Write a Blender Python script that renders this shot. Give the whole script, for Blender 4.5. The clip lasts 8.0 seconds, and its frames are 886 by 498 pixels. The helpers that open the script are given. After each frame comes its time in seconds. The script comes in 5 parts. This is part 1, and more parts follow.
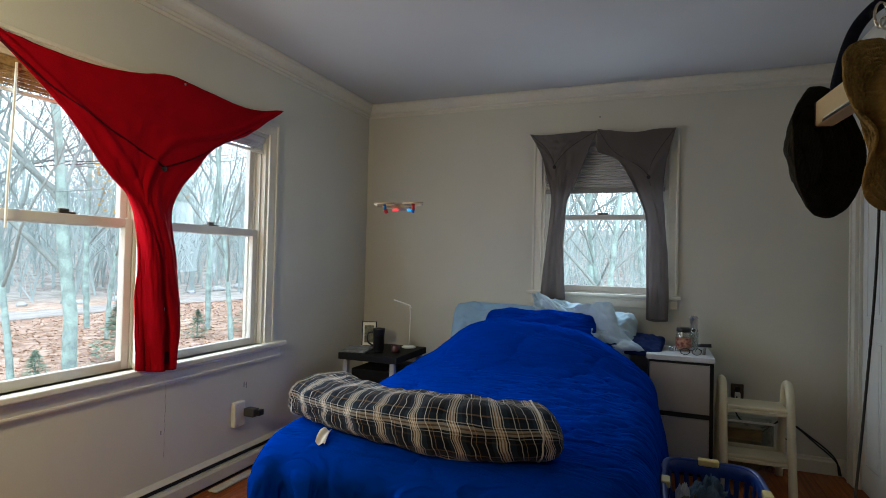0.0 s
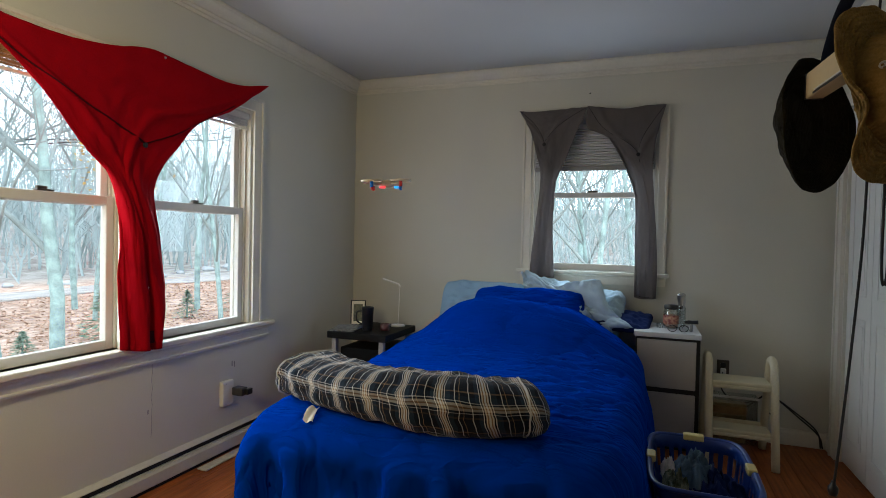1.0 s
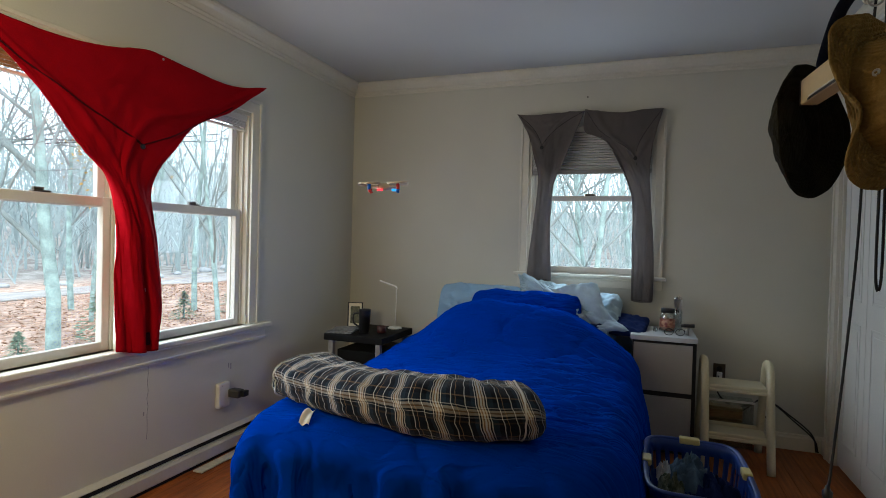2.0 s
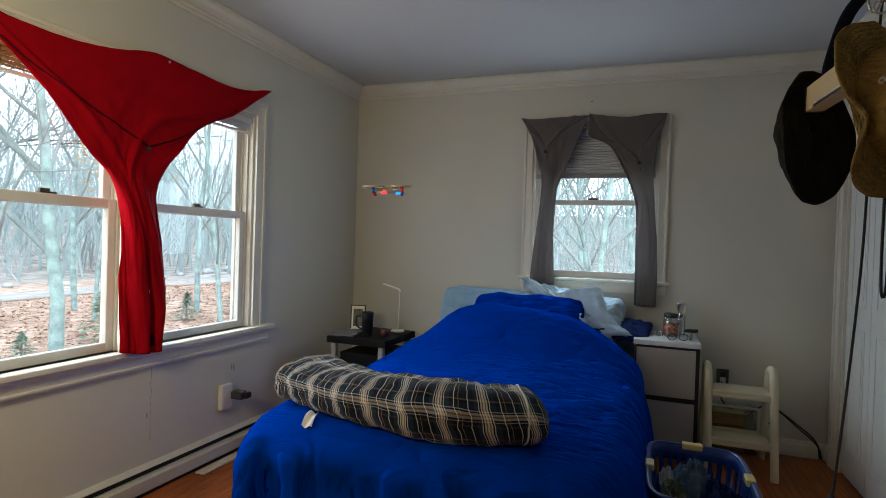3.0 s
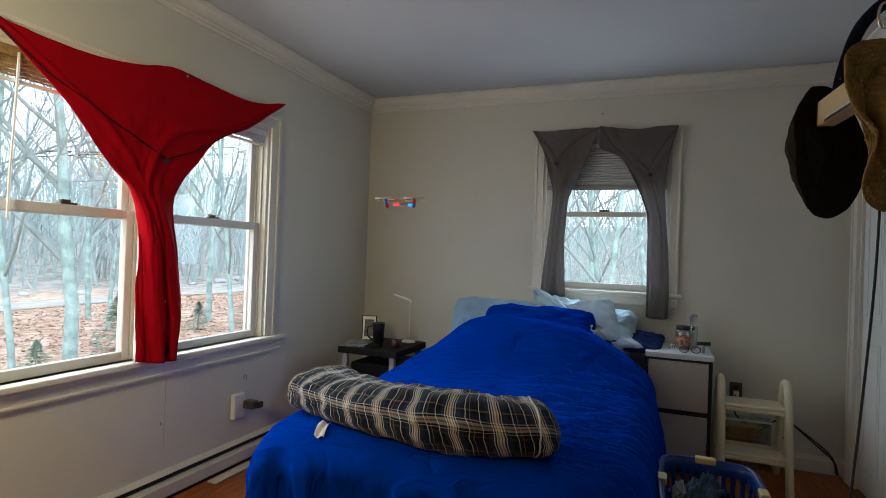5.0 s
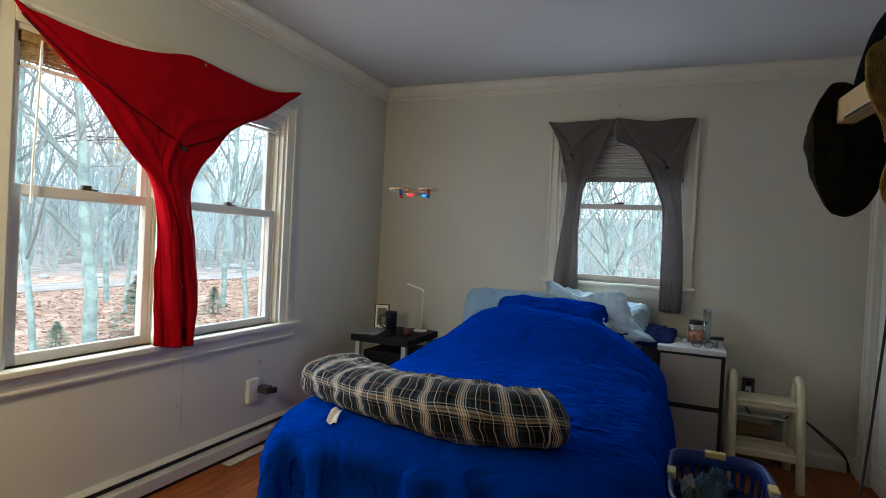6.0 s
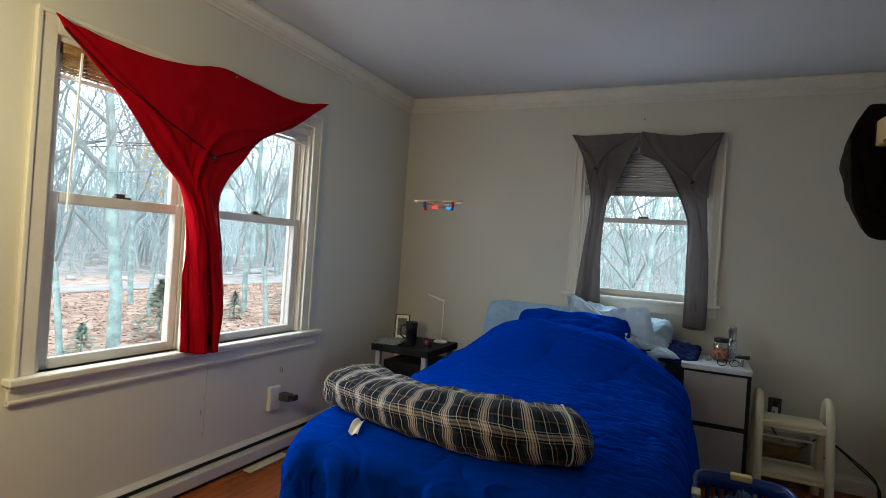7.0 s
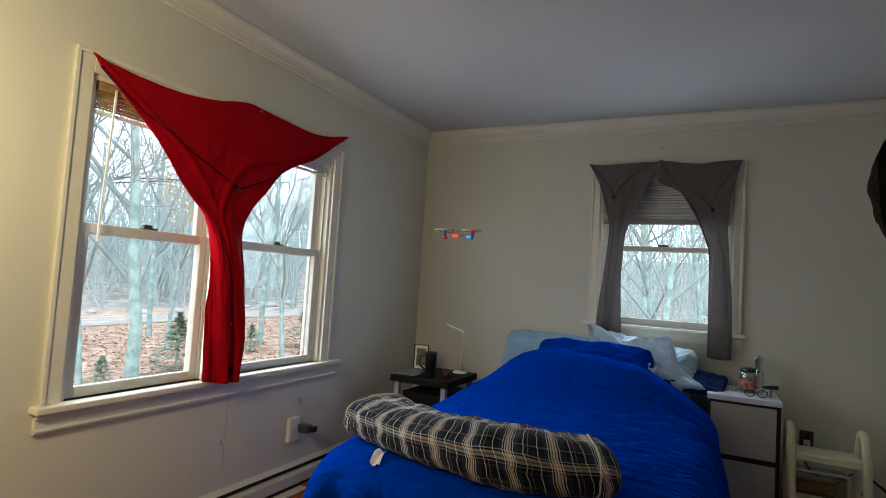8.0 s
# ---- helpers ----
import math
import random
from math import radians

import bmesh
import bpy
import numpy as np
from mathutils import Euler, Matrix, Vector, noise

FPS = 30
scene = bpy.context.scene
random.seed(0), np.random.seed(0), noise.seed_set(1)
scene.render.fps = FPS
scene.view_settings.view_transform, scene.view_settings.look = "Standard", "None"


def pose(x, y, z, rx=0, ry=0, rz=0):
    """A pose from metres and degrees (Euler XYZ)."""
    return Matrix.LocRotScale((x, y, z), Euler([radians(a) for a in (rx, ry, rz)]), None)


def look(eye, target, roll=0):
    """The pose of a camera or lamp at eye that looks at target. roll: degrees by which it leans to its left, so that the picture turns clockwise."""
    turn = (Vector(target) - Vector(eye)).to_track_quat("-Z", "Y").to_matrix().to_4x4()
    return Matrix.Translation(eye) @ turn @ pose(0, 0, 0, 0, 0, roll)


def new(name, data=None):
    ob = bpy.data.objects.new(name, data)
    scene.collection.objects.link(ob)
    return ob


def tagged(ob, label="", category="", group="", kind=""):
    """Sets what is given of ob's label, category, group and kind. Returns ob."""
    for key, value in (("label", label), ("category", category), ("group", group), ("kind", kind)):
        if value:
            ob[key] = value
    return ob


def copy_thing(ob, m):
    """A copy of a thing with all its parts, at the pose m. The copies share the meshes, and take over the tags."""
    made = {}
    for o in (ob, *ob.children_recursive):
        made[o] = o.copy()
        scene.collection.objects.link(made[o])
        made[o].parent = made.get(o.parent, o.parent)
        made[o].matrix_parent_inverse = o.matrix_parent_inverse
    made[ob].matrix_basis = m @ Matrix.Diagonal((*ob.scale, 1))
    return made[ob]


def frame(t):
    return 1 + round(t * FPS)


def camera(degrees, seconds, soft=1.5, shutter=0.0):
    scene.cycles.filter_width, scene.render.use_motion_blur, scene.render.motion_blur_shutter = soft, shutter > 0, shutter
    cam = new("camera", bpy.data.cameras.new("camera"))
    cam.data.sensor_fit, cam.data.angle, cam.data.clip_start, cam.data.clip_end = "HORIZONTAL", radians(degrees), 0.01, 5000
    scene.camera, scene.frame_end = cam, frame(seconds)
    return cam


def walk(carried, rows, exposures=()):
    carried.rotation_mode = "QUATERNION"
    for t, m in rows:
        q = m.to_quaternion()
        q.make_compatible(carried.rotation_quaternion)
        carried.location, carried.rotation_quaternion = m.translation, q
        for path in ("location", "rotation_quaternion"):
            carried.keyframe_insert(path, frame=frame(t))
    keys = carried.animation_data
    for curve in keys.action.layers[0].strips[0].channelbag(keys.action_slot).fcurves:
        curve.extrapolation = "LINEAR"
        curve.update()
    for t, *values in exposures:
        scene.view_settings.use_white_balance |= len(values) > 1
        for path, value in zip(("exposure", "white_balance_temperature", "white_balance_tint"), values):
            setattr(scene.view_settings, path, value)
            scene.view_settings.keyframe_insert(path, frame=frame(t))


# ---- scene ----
cam = camera(78, 8.0, soft=0.9)
ROWS = [  # seconds, eye x y z, yaw to the left, pitch, roll
    (0, -0.1575, -0.7087, 1.2553, 21.32, 1.01, 1.40),
    (0.5, -0.1506, -0.7016, 1.2524, 20.92, 0.31, 1.28),
    (1, -0.1524, -0.6846, 1.2464, 20.31, -1.10, 1.25),
    (1.5, -0.1466, -0.6826, 1.2492, 20.25, -0.89, 1.30),
    (1.7, -0.1473, -0.6836, 1.2498, 20.06, -0.97, 1.48),
    (2.8, -0.1514, -0.6888, 1.2529, 20.32, -0.53, 1.80),
    (3, -0.1521, -0.6898, 1.2535, 20.36, -0.60, 1.89),
    (3.5, -0.1518, -0.6941, 1.2487, 20.41, 0.18, 1.59),
    (4, -0.1523, -0.6938, 1.2537, 20.53, -0.11, 1.87),
    (4.5, -0.1542, -0.7040, 1.2516, 20.88, 0.69, 1.90),
    (4.7, -0.1537, -0.7063, 1.2535, 21.14, 0.50, 1.99),
    (5.8, -0.1506, -0.7190, 1.2637, 22.40, 0.43, 2.64),
    (6, -0.1501, -0.7213, 1.2656, 22.75, -0.74, 2.96),
    (6.5, -0.1566, -0.7277, 1.2808, 23.91, -0.52, 3.27),
    (7, -0.1711, -0.7367, 1.2820, 24.71, 0.06, 3.97),
    (7.5, -0.1890, -0.7397, 1.2843, 25.71, 0.02, 4.13),
    (8, -0.1886, -0.7546, 1.2622, 26.51, 3.32, 3.67),
]
walk(cam, [(t, pose(x, y, z, 0, 0, yaw) @ pose(0, 0, 0, 90 + pitch, 0, 0) @ pose(0, 0, 0, 0, 0, roll)) for t, x, y, z, yaw, pitch, roll in ROWS],
     exposures=[(0.0, 0.0, 5900, 8), (6.5, 0.0, 5900, 8), (8.0, -0.1, 6000, 8)])
# ---- end of walk

# ---- world, sun and lamps ----
world = bpy.data.worlds.new("overcast_sky")
scene.world = world
world.use_nodes = True
wn = world.node_tree
sky = wn.nodes.new("ShaderNodeTexSky")
sky.sky_type, sky.sun_disc = "NISHITA", False
sky.sun_elevation, sky.sun_rotation = radians(38), radians(250)
sky.air_density, sky.dust_density, sky.ozone_density = 1.0, 6.0, 1.0
grey = wn.nodes.new("ShaderNodeMixRGB")
grey.inputs[0].default_value = 0.72
grey.inputs[2].default_value = (35.0, 37.5, 38.5, 1)
wn.links.new(sky.outputs[0], grey.inputs[1])
wn.links.new(grey.outputs[0], wn.nodes["Background"].inputs[0])
wn.nodes["Background"].inputs[1].default_value = 0.15


def lamp(name, kind, m, energy, colour, size=0.1, size_y=None):
    d = bpy.data.lights.new(name, kind)
    d.energy, d.color = energy, colour
    if kind == "AREA":
        d.shape, d.size, d.size_y = "RECTANGLE", size, size_y or size
    elif kind == "SUN":
        d.angle = size
    else:
        d.shadow_soft_size = size
    ob = new(name, d)
    ob.matrix_world = m
    return ob


lamp("sun_light", "SUN", look((0, 0, 30), (-9, 14, 8)), 1.2, (1.0, 0.96, 0.9), radians(20))
lamp("window_light_west", "AREA", look((-2.402, 1.265, 1.33), (0.0, 1.265, 1.33)), 13.0, (0.90, 0.96, 1.0), 1.48, 1.18)
lamp("window_light_north", "AREA", look((-0.515, 3.272, 1.40), (-0.515, 0.0, 1.40)), 7.5, (0.74, 0.90, 1.0), 0.8, 0.66)
lamp("room_light", "AREA", look((-1.60, -0.70, 1.75), (-2.44, -0.24, 1.42)), 25, (1.0, 0.79, 0.42), 0.35, 0.35)


# ---- materials ----
def mat(name, colour, rough=0.6, metal=0.0, vary=0.12, scale=6.0, fine=90.0, bump=0.15, second=None, mix=0.5, coat=0.0, sheen=0.0, spec=0.5):
    """A node material: two scales of colour variation, roughness variation and fine relief."""
    m = bpy.data.materials.new(name)
    m.use_nodes = True
    t = m.node_tree
    b = t.nodes["Principled BSDF"]
    tc = t.nodes.new("ShaderNodeTexCoord")
    big = t.nodes.new("ShaderNodeTexNoise")
    big.inputs["Scale"].default_value, big.inputs["Detail"].default_value = scale, 4
    small = t.nodes.new("ShaderNodeTexNoise")
    small.inputs["Scale"].default_value, small.inputs["Detail"].default_value = fine, 3
    for n in (big, small):
        t.links.new(tc.outputs["Object"], n.inputs["Vector"])
    ramp = t.nodes.new("ShaderNodeValToRGB")
    c2 = second or tuple(c * (1 - vary) for c in colour)
    ramp.color_ramp.elements[0].position, ramp.color_ramp.elements[1].position = 0.5 - mix * 0.3, 0.5 + mix * 0.3
    ramp.color_ramp.elements[0].color, ramp.color_ramp.elements[1].color = (*c2, 1), (*colour, 1)
    t.links.new(big.outputs["Fac"], ramp.inputs["Fac"])
    over = t.nodes.new("ShaderNodeMixRGB")
    over.blend_type = "MULTIPLY"
    over.inputs[0].default_value = min(1.0, vary * 2.5)
    t.links.new(ramp.outputs["Color"], over.inputs[1])
    r2 = t.nodes.new("ShaderNodeValToRGB")
    r2.color_ramp.elements[0].position, r2.color_ramp.elements[1].position = 0.3, 0.65
    r2.color_ramp.elements[0].color = (0.72, 0.72, 0.72, 1)
    t.links.new(small.outputs["Fac"], r2.inputs["Fac"])
    t.links.new(r2.outputs["Color"], over.inputs[2])
    t.links.new(over.outputs[0], b.inputs["Base Color"])
    rr = t.nodes.new("ShaderNodeMapRange")
    rr.inputs["To Min"].default_value, rr.inputs["To Max"].default_value = max(0.02, rough - 0.08), min(1, rough + 0.08)
    t.links.new(big.outputs["Fac"], rr.inputs["Value"])
    t.links.new(rr.outputs["Result"], b.inputs["Roughness"])
    b.inputs["Metallic"].default_value = metal
    b.inputs["Coat Weight"].default_value = coat
    b.inputs["Sheen Weight"].default_value = sheen
    b.inputs["Specular IOR Level"].default_value = spec
    if bump:
        bn = t.nodes.new("ShaderNodeBump")
        bn.inputs["Strength"].default_value, bn.inputs["Distance"].default_value = bump, 0.004
        t.links.new(small.outputs["Fac"], bn.inputs["Height"])
        t.links.new(bn.outputs["Normal"], b.inputs["Normal"])
    return m


def glass(name, tint=(0.97, 0.99, 1.0), gloss=0.05):
    m = bpy.data.materials.new(name)
    m.use_nodes = True
    t = m.node_tree
    t.nodes.remove(t.nodes["Principled BSDF"])
    a, g, x = t.nodes.new("ShaderNodeBsdfTransparent"), t.nodes.new("ShaderNodeBsdfGlossy"), t.nodes.new("ShaderNodeMixShader")
    a.inputs[0].default_value = (*tint, 1)
    g.inputs["Roughness"].default_value = 0.03
    x.inputs[0].default_value = gloss
    t.links.new(a.outputs[0], x.inputs[1]), t.links.new(g.outputs[0], x.inputs[2])
    t.links.new(x.outputs[0], t.nodes["Material Output"].inputs[0])
    return m


def weave(m, scale, strength=0.3, stretch=(1, 1, 1)):
    """Adds a woven relief to a cloth material."""
    t = m.node_tree
    b = t.nodes["Principled BSDF"]
    tc, mp = t.nodes.new("ShaderNodeTexCoord"), t.nodes.new("ShaderNodeMapping")
    mp.inputs["Scale"].default_value = stretch
    w = t.nodes.new("ShaderNodeTexWave")
    w.inputs["Scale"].default_value, w.inputs["Distortion"].default_value = scale, 1.5
    bn = t.nodes.new("ShaderNodeBump")
    bn.inputs["Strength"].default_value, bn.inputs["Distance"].default_value = strength, 0.003
    t.links.new(tc.outputs["Object"], mp.inputs[0]), t.links.new(mp.outputs[0], w.inputs[0])
    t.links.new(w.outputs["Fac"], bn.inputs["Height"])
    old = b.inputs["Normal"].links
    if old:
        t.links.new(old[0].from_socket, bn.inputs["Normal"])
    t.links.new(bn.outputs["Normal"], b.inputs["Normal"])
    return m


WALL = mat("wall_paint", (0.62, 0.605, 0.525), 0.62, vary=0.05, scale=1.6, fine=160, bump=0.08)
CEIL = mat("ceiling_paint", (0.56, 0.56, 0.565), 0.85, vary=0.05, scale=1.5, fine=220, bump=0.12)
TRIM = mat("trim_paint", (0.71, 0.68, 0.59), 0.38, vary=0.07, scale=4, fine=60, bump=0.05)
VINYL = mat("window_vinyl", (0.66, 0.65, 0.61), 0.35, vary=0.05, scale=5, fine=50, bump=0.03)
DOORPAINT = mat("door_paint", (0.72, 0.71, 0.68), 0.45, vary=0.05, scale=3, fine=70, bump=0.06)
HEATER = mat("heater_enamel", (0.62, 0.60, 0.54), 0.4, vary=0.08, scale=5, fine=70, bump=0.04)
# near-black that puts the shade of slots, gaps and holes into the colour
DARK = mat("dark_recess_shade", (0.02, 0.02, 0.022), 0.7, bump=0)
GLASS = glass("window_glass", gloss=0.025)
CLEAR = glass("clear_glass", (0.9, 0.93, 0.93), 0.16)
RED = weave(mat("red_fleece", (0.37, 0.0015, 0.008), 0.95, vary=0.16, scale=5, fine=220, bump=0.3, spec=0.05), 190, 0.12)
REDSEAM = mat("red_seam", (0.055, 0.004, 0.008), 0.95, fine=300, bump=0.3, spec=0.1)
GREYCLOTH = weave(mat("grey_twill", (0.185, 0.162, 0.152), 0.92, vary=0.16, scale=7, fine=260, bump=0.25, spec=0.15), 240, 0.15, (1, 0.3, 1))


def see_through(m, colour, share):
    """Lets some light pass through a thin cloth."""
    t = m.node_tree
    out, thin, mx = t.nodes["Material Output"], t.nodes.new("ShaderNodeBsdfTranslucent"), t.nodes.new("ShaderNodeMixShader")
    thin.inputs[0].default_value, mx.inputs[0].default_value = (*colour, 1), share
    t.links.new(t.nodes["Principled BSDF"].outputs[0], mx.inputs[1]), t.links.new(thin.outputs[0], mx.inputs[2])
    t.links.new(mx.outputs[0], out.inputs[0])


see_through(GREYCLOTH, (0.34, 0.31, 0.30), 0.3)
GREYSEAM = mat("grey_seam", (0.06, 0.055, 0.055), 0.92, fine=300, bump=0.3, spec=0.1)
BLUE = mat("royal_blue_microfibre", (0.0004, 0.038, 0.39), 0.8, vary=0.12, scale=4, fine=260, bump=0.12, sheen=0.22, spec=0.0)


def wrinkles(m, stretch, strength, distance):
    """Adds drawn-out, sharp-edged creases to a cloth."""
    t = m.node_tree
    b = t.nodes["Principled BSDF"]
    tc, mp, no = t.nodes.new("ShaderNodeTexCoord"), t.nodes.new("ShaderNodeMapping"), t.nodes.new("ShaderNodeTexNoise")
    mp.inputs["Scale"].default_value = stretch
    mp.inputs["Rotation"].default_value = (0, 0, 0.22)
    no.inputs["Scale"].default_value, no.inputs["Detail"].default_value, no.inputs["Distortion"].default_value = 1.0, 3, 0.7
    off, fold, bn = t.nodes.new("ShaderNodeMath"), t.nodes.new("ShaderNodeMath"), t.nodes.new("ShaderNodeBump")
    off.operation, fold.operation = "SUBTRACT", "ABSOLUTE"
    off.inputs[1].default_value = 0.5
    bn.invert = True
    bn.inputs["Strength"].default_value, bn.inputs["Distance"].default_value = strength, distance
    t.links.new(tc.outputs["Object"], mp.inputs[0]), t.links.new(mp.outputs[0], no.inputs["Vector"])
    t.links.new(no.outputs["Fac"], off.inputs[0]), t.links.new(off.outputs[0], fold.inputs[0])
    t.links.new(fold.outputs[0], bn.inputs["Height"])
    if b.inputs["Normal"].links:
        t.links.new(b.inputs["Normal"].links[0].from_socket, bn.inputs["Normal"])
    t.links.new(bn.outputs["Normal"], b.inputs["Normal"])
    return m


wrinkles(BLUE, (3.0, 15.0, 1.3), 0.8, 0.08)
BLUE.node_tree.nodes["Principled BSDF"].inputs["Sheen Tint"].default_value = (0.01, 0.16, 1.0, 1)
BLUE.node_tree.nodes["Principled BSDF"].inputs["Sheen Roughness"].default_value = 0.35
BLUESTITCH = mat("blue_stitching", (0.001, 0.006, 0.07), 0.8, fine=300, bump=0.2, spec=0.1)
PALEBLUE = weave(mat("pale_blue_cotton", (0.30, 0.46, 0.62), 0.85, vary=0.12, scale=6, fine=200, bump=0.2, spec=0.2), 260, 0.1)
PALESHEET = weave(mat("pale_sheet_cotton", (0.50, 0.64, 0.72), 0.85, vary=0.15, scale=9, fine=200, bump=0.2, spec=0.2), 260, 0.1)
NAVY = mat("navy_cotton", (0.008, 0.02, 0.10), 0.9, vary=0.15, scale=8, fine=200, bump=0.2, spec=0.15)
BLACKWOOD = mat("black_laminate", (0.005, 0.005, 0.005), 0.6, vary=0.2, scale=8, fine=60, bump=0.05, spec=0.15)
GREYLEG = mat("grey_leg_paint", (0.30, 0.29, 0.28), 0.5, vary=0.1)
CABTOP = mat("white_laminate_top", (0.60, 0.61, 0.62), 0.4, vary=0.05, scale=4, bump=0.03)
CABFRONT = mat("grey_drawer_front", (0.40, 0.375, 0.345), 0.55, vary=0.06, scale=5, fine=120, bump=0.05)
CABDARK = mat("black_cabinet_edge", (0.006, 0.006, 0.006), 0.5, bump=0.03)
CREAM = mat("cream_plastic", (0.66, 0.60, 0.42), 0.42, vary=0.08, scale=6, fine=110, bump=0.06)
BASKET = mat("blue_basket_plastic", (0.006, 0.035, 0.23), 0.35, vary=0.1, scale=6, fine=80, bump=0.03)
YELLOW = mat("pale_yellow_plastic", (0.72, 0.60, 0.24), 0.45, vary=0.08, bump=0.03)
DENIM = weave(mat("blue_grey_denim", (0.10, 0.16, 0.24), 0.95, vary=0.25, scale=18, fine=240, bump=0.3, spec=0.1), 300, 0.2)
CAMO = mat("mottled_cloth", (0.25, 0.26, 0.18), 0.95, second=(0.05, 0.07, 0.04), vary=0.3, scale=32, fine=200, bump=0.25, spec=0.1)
WHITECLOTH = mat("white_cotton", (0.68, 0.67, 0.64), 0.9, vary=0.12, scale=12, fine=200, bump=0.25, spec=0.15)
OLIVE = weave(mat("olive_brown_cord", (0.36, 0.235, 0.075), 0.95, vary=0.28, scale=16, fine=190, bump=0.4, spec=0.1), 46, 0.5, (1, 1, 2.0))
BLACKOLIVE = weave(mat("black_olive_cotton", (0.026, 0.022, 0.012), 0.95, vary=0.35, scale=16, fine=190, bump=0.4, spec=0.1), 46, 0.5, (1, 1, 2.0))
BEAM = mat("beige_beam", (0.60, 0.47, 0.26), 0.45, vary=0.08, scale=5, fine=60, bump=0.04)
STRAP = weave(mat("navy_webbing", (0.010, 0.013, 0.03), 0.85, vary=0.2, fine=200, bump=0.3, spec=0.15), 160, 0.3)
STEEL = mat("steel", (0.62, 0.61, 0.58), 0.28, metal=1.0, vary=0.1, bump=0.03)
BLACKCORD = mat("black_cord", (0.012, 0.012, 0.013), 0.6, bump=0.05)
BLACKPLASTIC = mat("black_plastic", (0.016, 0.016, 0.018), 0.35, bump=0.02)
GREYPLASTIC = mat("dark_grey_plastic", (0.06, 0.06, 0.062), 0.4, bump=0.02)
WHITEPLASTIC = mat("white_plastic", (0.76, 0.75, 0.70), 0.35, vary=0.05, bump=0.02)
BRONZE = mat("bronze_plate", (0.10, 0.085, 0.065), 0.35, metal=0.6, vary=0.1, bump=0.02)
BAMBOO = mat("bamboo", (0.44, 0.30, 0.13), 0.6, second=(0.27, 0.17, 0.07), vary=0.25, scale=40, fine=120, bump=0.3)
SHADE = mat("white_shade_cloth", (0.66, 0.66, 0.65), 0.8, vary=0.05, fine=200, bump=0.1)
PAPER = mat("newsprint", (0.26, 0.25, 0.24), 0.85, second=(0.10, 0.10, 0.10), vary=0.2, scale=60, fine=200, bump=0.05)
GOLD = mat("pale_gold_frame", (0.86, 0.80, 0.62), 0.35, metal=0.0, vary=0.08, bump=0.02)
PHOTO = mat("photo_print", (0.20, 0.19, 0.12), 0.35, second=(0.06, 0.07, 0.05), vary=0.3, scale=45, bump=0)
MAROON = mat("maroon_wax", (0.06, 0.012, 0.010), 0.4, bump=0.03)
PEACH = mat("peach_pellets", (0.62, 0.27, 0.11), 0.6, second=(0.42, 0.12, 0.05), vary=0.3, scale=70, fine=160, bump=0.4)
LABEL = mat("jar_label", (0.55, 0.30, 0.18), 0.5, second=(0.20, 0.03, 0.03), vary=0.2, scale=60, bump=0)
AMBER = mat("amber_plastic", (0.42, 0.28, 0.10), 0.4, second=(0.26, 0.16, 0.06), vary=0.2, scale=30, bump=0.1)
PLASTER = mat("plaster_dust", (0.66, 0.62, 0.52), 0.9, vary=0.2, scale=30, bump=0.3)
DRONEWHITE = mat("drone_cream_plastic", (0.70, 0.60, 0.45), 0.4, bump=0.02)
DRONERED = mat("drone_red_plastic", (0.70, 0.03, 0.03), 0.35, bump=0.02)
DRONEBLUE = mat("drone_blue_plastic", (0.01, 0.20, 0.75), 0.35, bump=0.02)


def glow(m, colour, strength):
    """A small signal light."""
    b = m.node_tree.nodes["Principled BSDF"]
    b.inputs["Emission Color"].default_value, b.inputs["Emission Strength"].default_value = (*colour, 1), strength
    return m


LEDRED = glow(mat("red_signal_light", (0.8, 0.05, 0.05), 0.3, bump=0), (1.0, 0.05, 0.06), 1.3)
LEDBLUE = glow(mat("blue_signal_light", (0.05, 0.3, 0.8), 0.3, bump=0), (0.03, 0.35, 1.0), 1.3)
BARK = mat("grey_green_bark", (0.36, 0.47, 0.44), 0.95, second=(0.21, 0.27, 0.255), vary=0.25, scale=3.5, fine=22, bump=0.8, spec=0.1)
TWIG = mat("grey_twig_bark", (0.30, 0.34, 0.325), 0.95, second=(0.18, 0.205, 0.195), vary=0.2, scale=1.2, fine=14, bump=0.3, spec=0.1)
# paler and bluer than the near bark: distance haze put into the colour
HAZY = mat("hazed_far_bark", (0.38, 0.44, 0.435), 0.95, second=(0.29, 0.34, 0.335), vary=0.15, scale=0.4, fine=5, bump=0, spec=0.05)
LEAVES = mat("leaf_litter", (0.52, 0.39, 0.32), 0.95, second=(0.26, 0.17, 0.125), vary=0.35, scale=2.6, fine=14, bump=0.6, spec=0.1)
ROAD = mat("pale_gravel_road", (0.37, 0.34, 0.32), 0.9, vary=0.3, scale=1.5, fine=30, bump=0.3, spec=0.1)
FIR = mat("fir_needles", (0.22, 0.30, 0.22), 0.9, second=(0.12, 0.17, 0.12), vary=0.3, scale=8, fine=60, bump=0.3, spec=0.1)
STONE = mat("grey_stone", (0.42, 0.43, 0.44), 0.9, vary=0.25, scale=6, fine=40, bump=0.5, spec=0.1)
YLEAF = mat("yellow_leaf", (0.55, 0.33, 0.07), 0.8, vary=0.25, scale=9, bump=0.1)


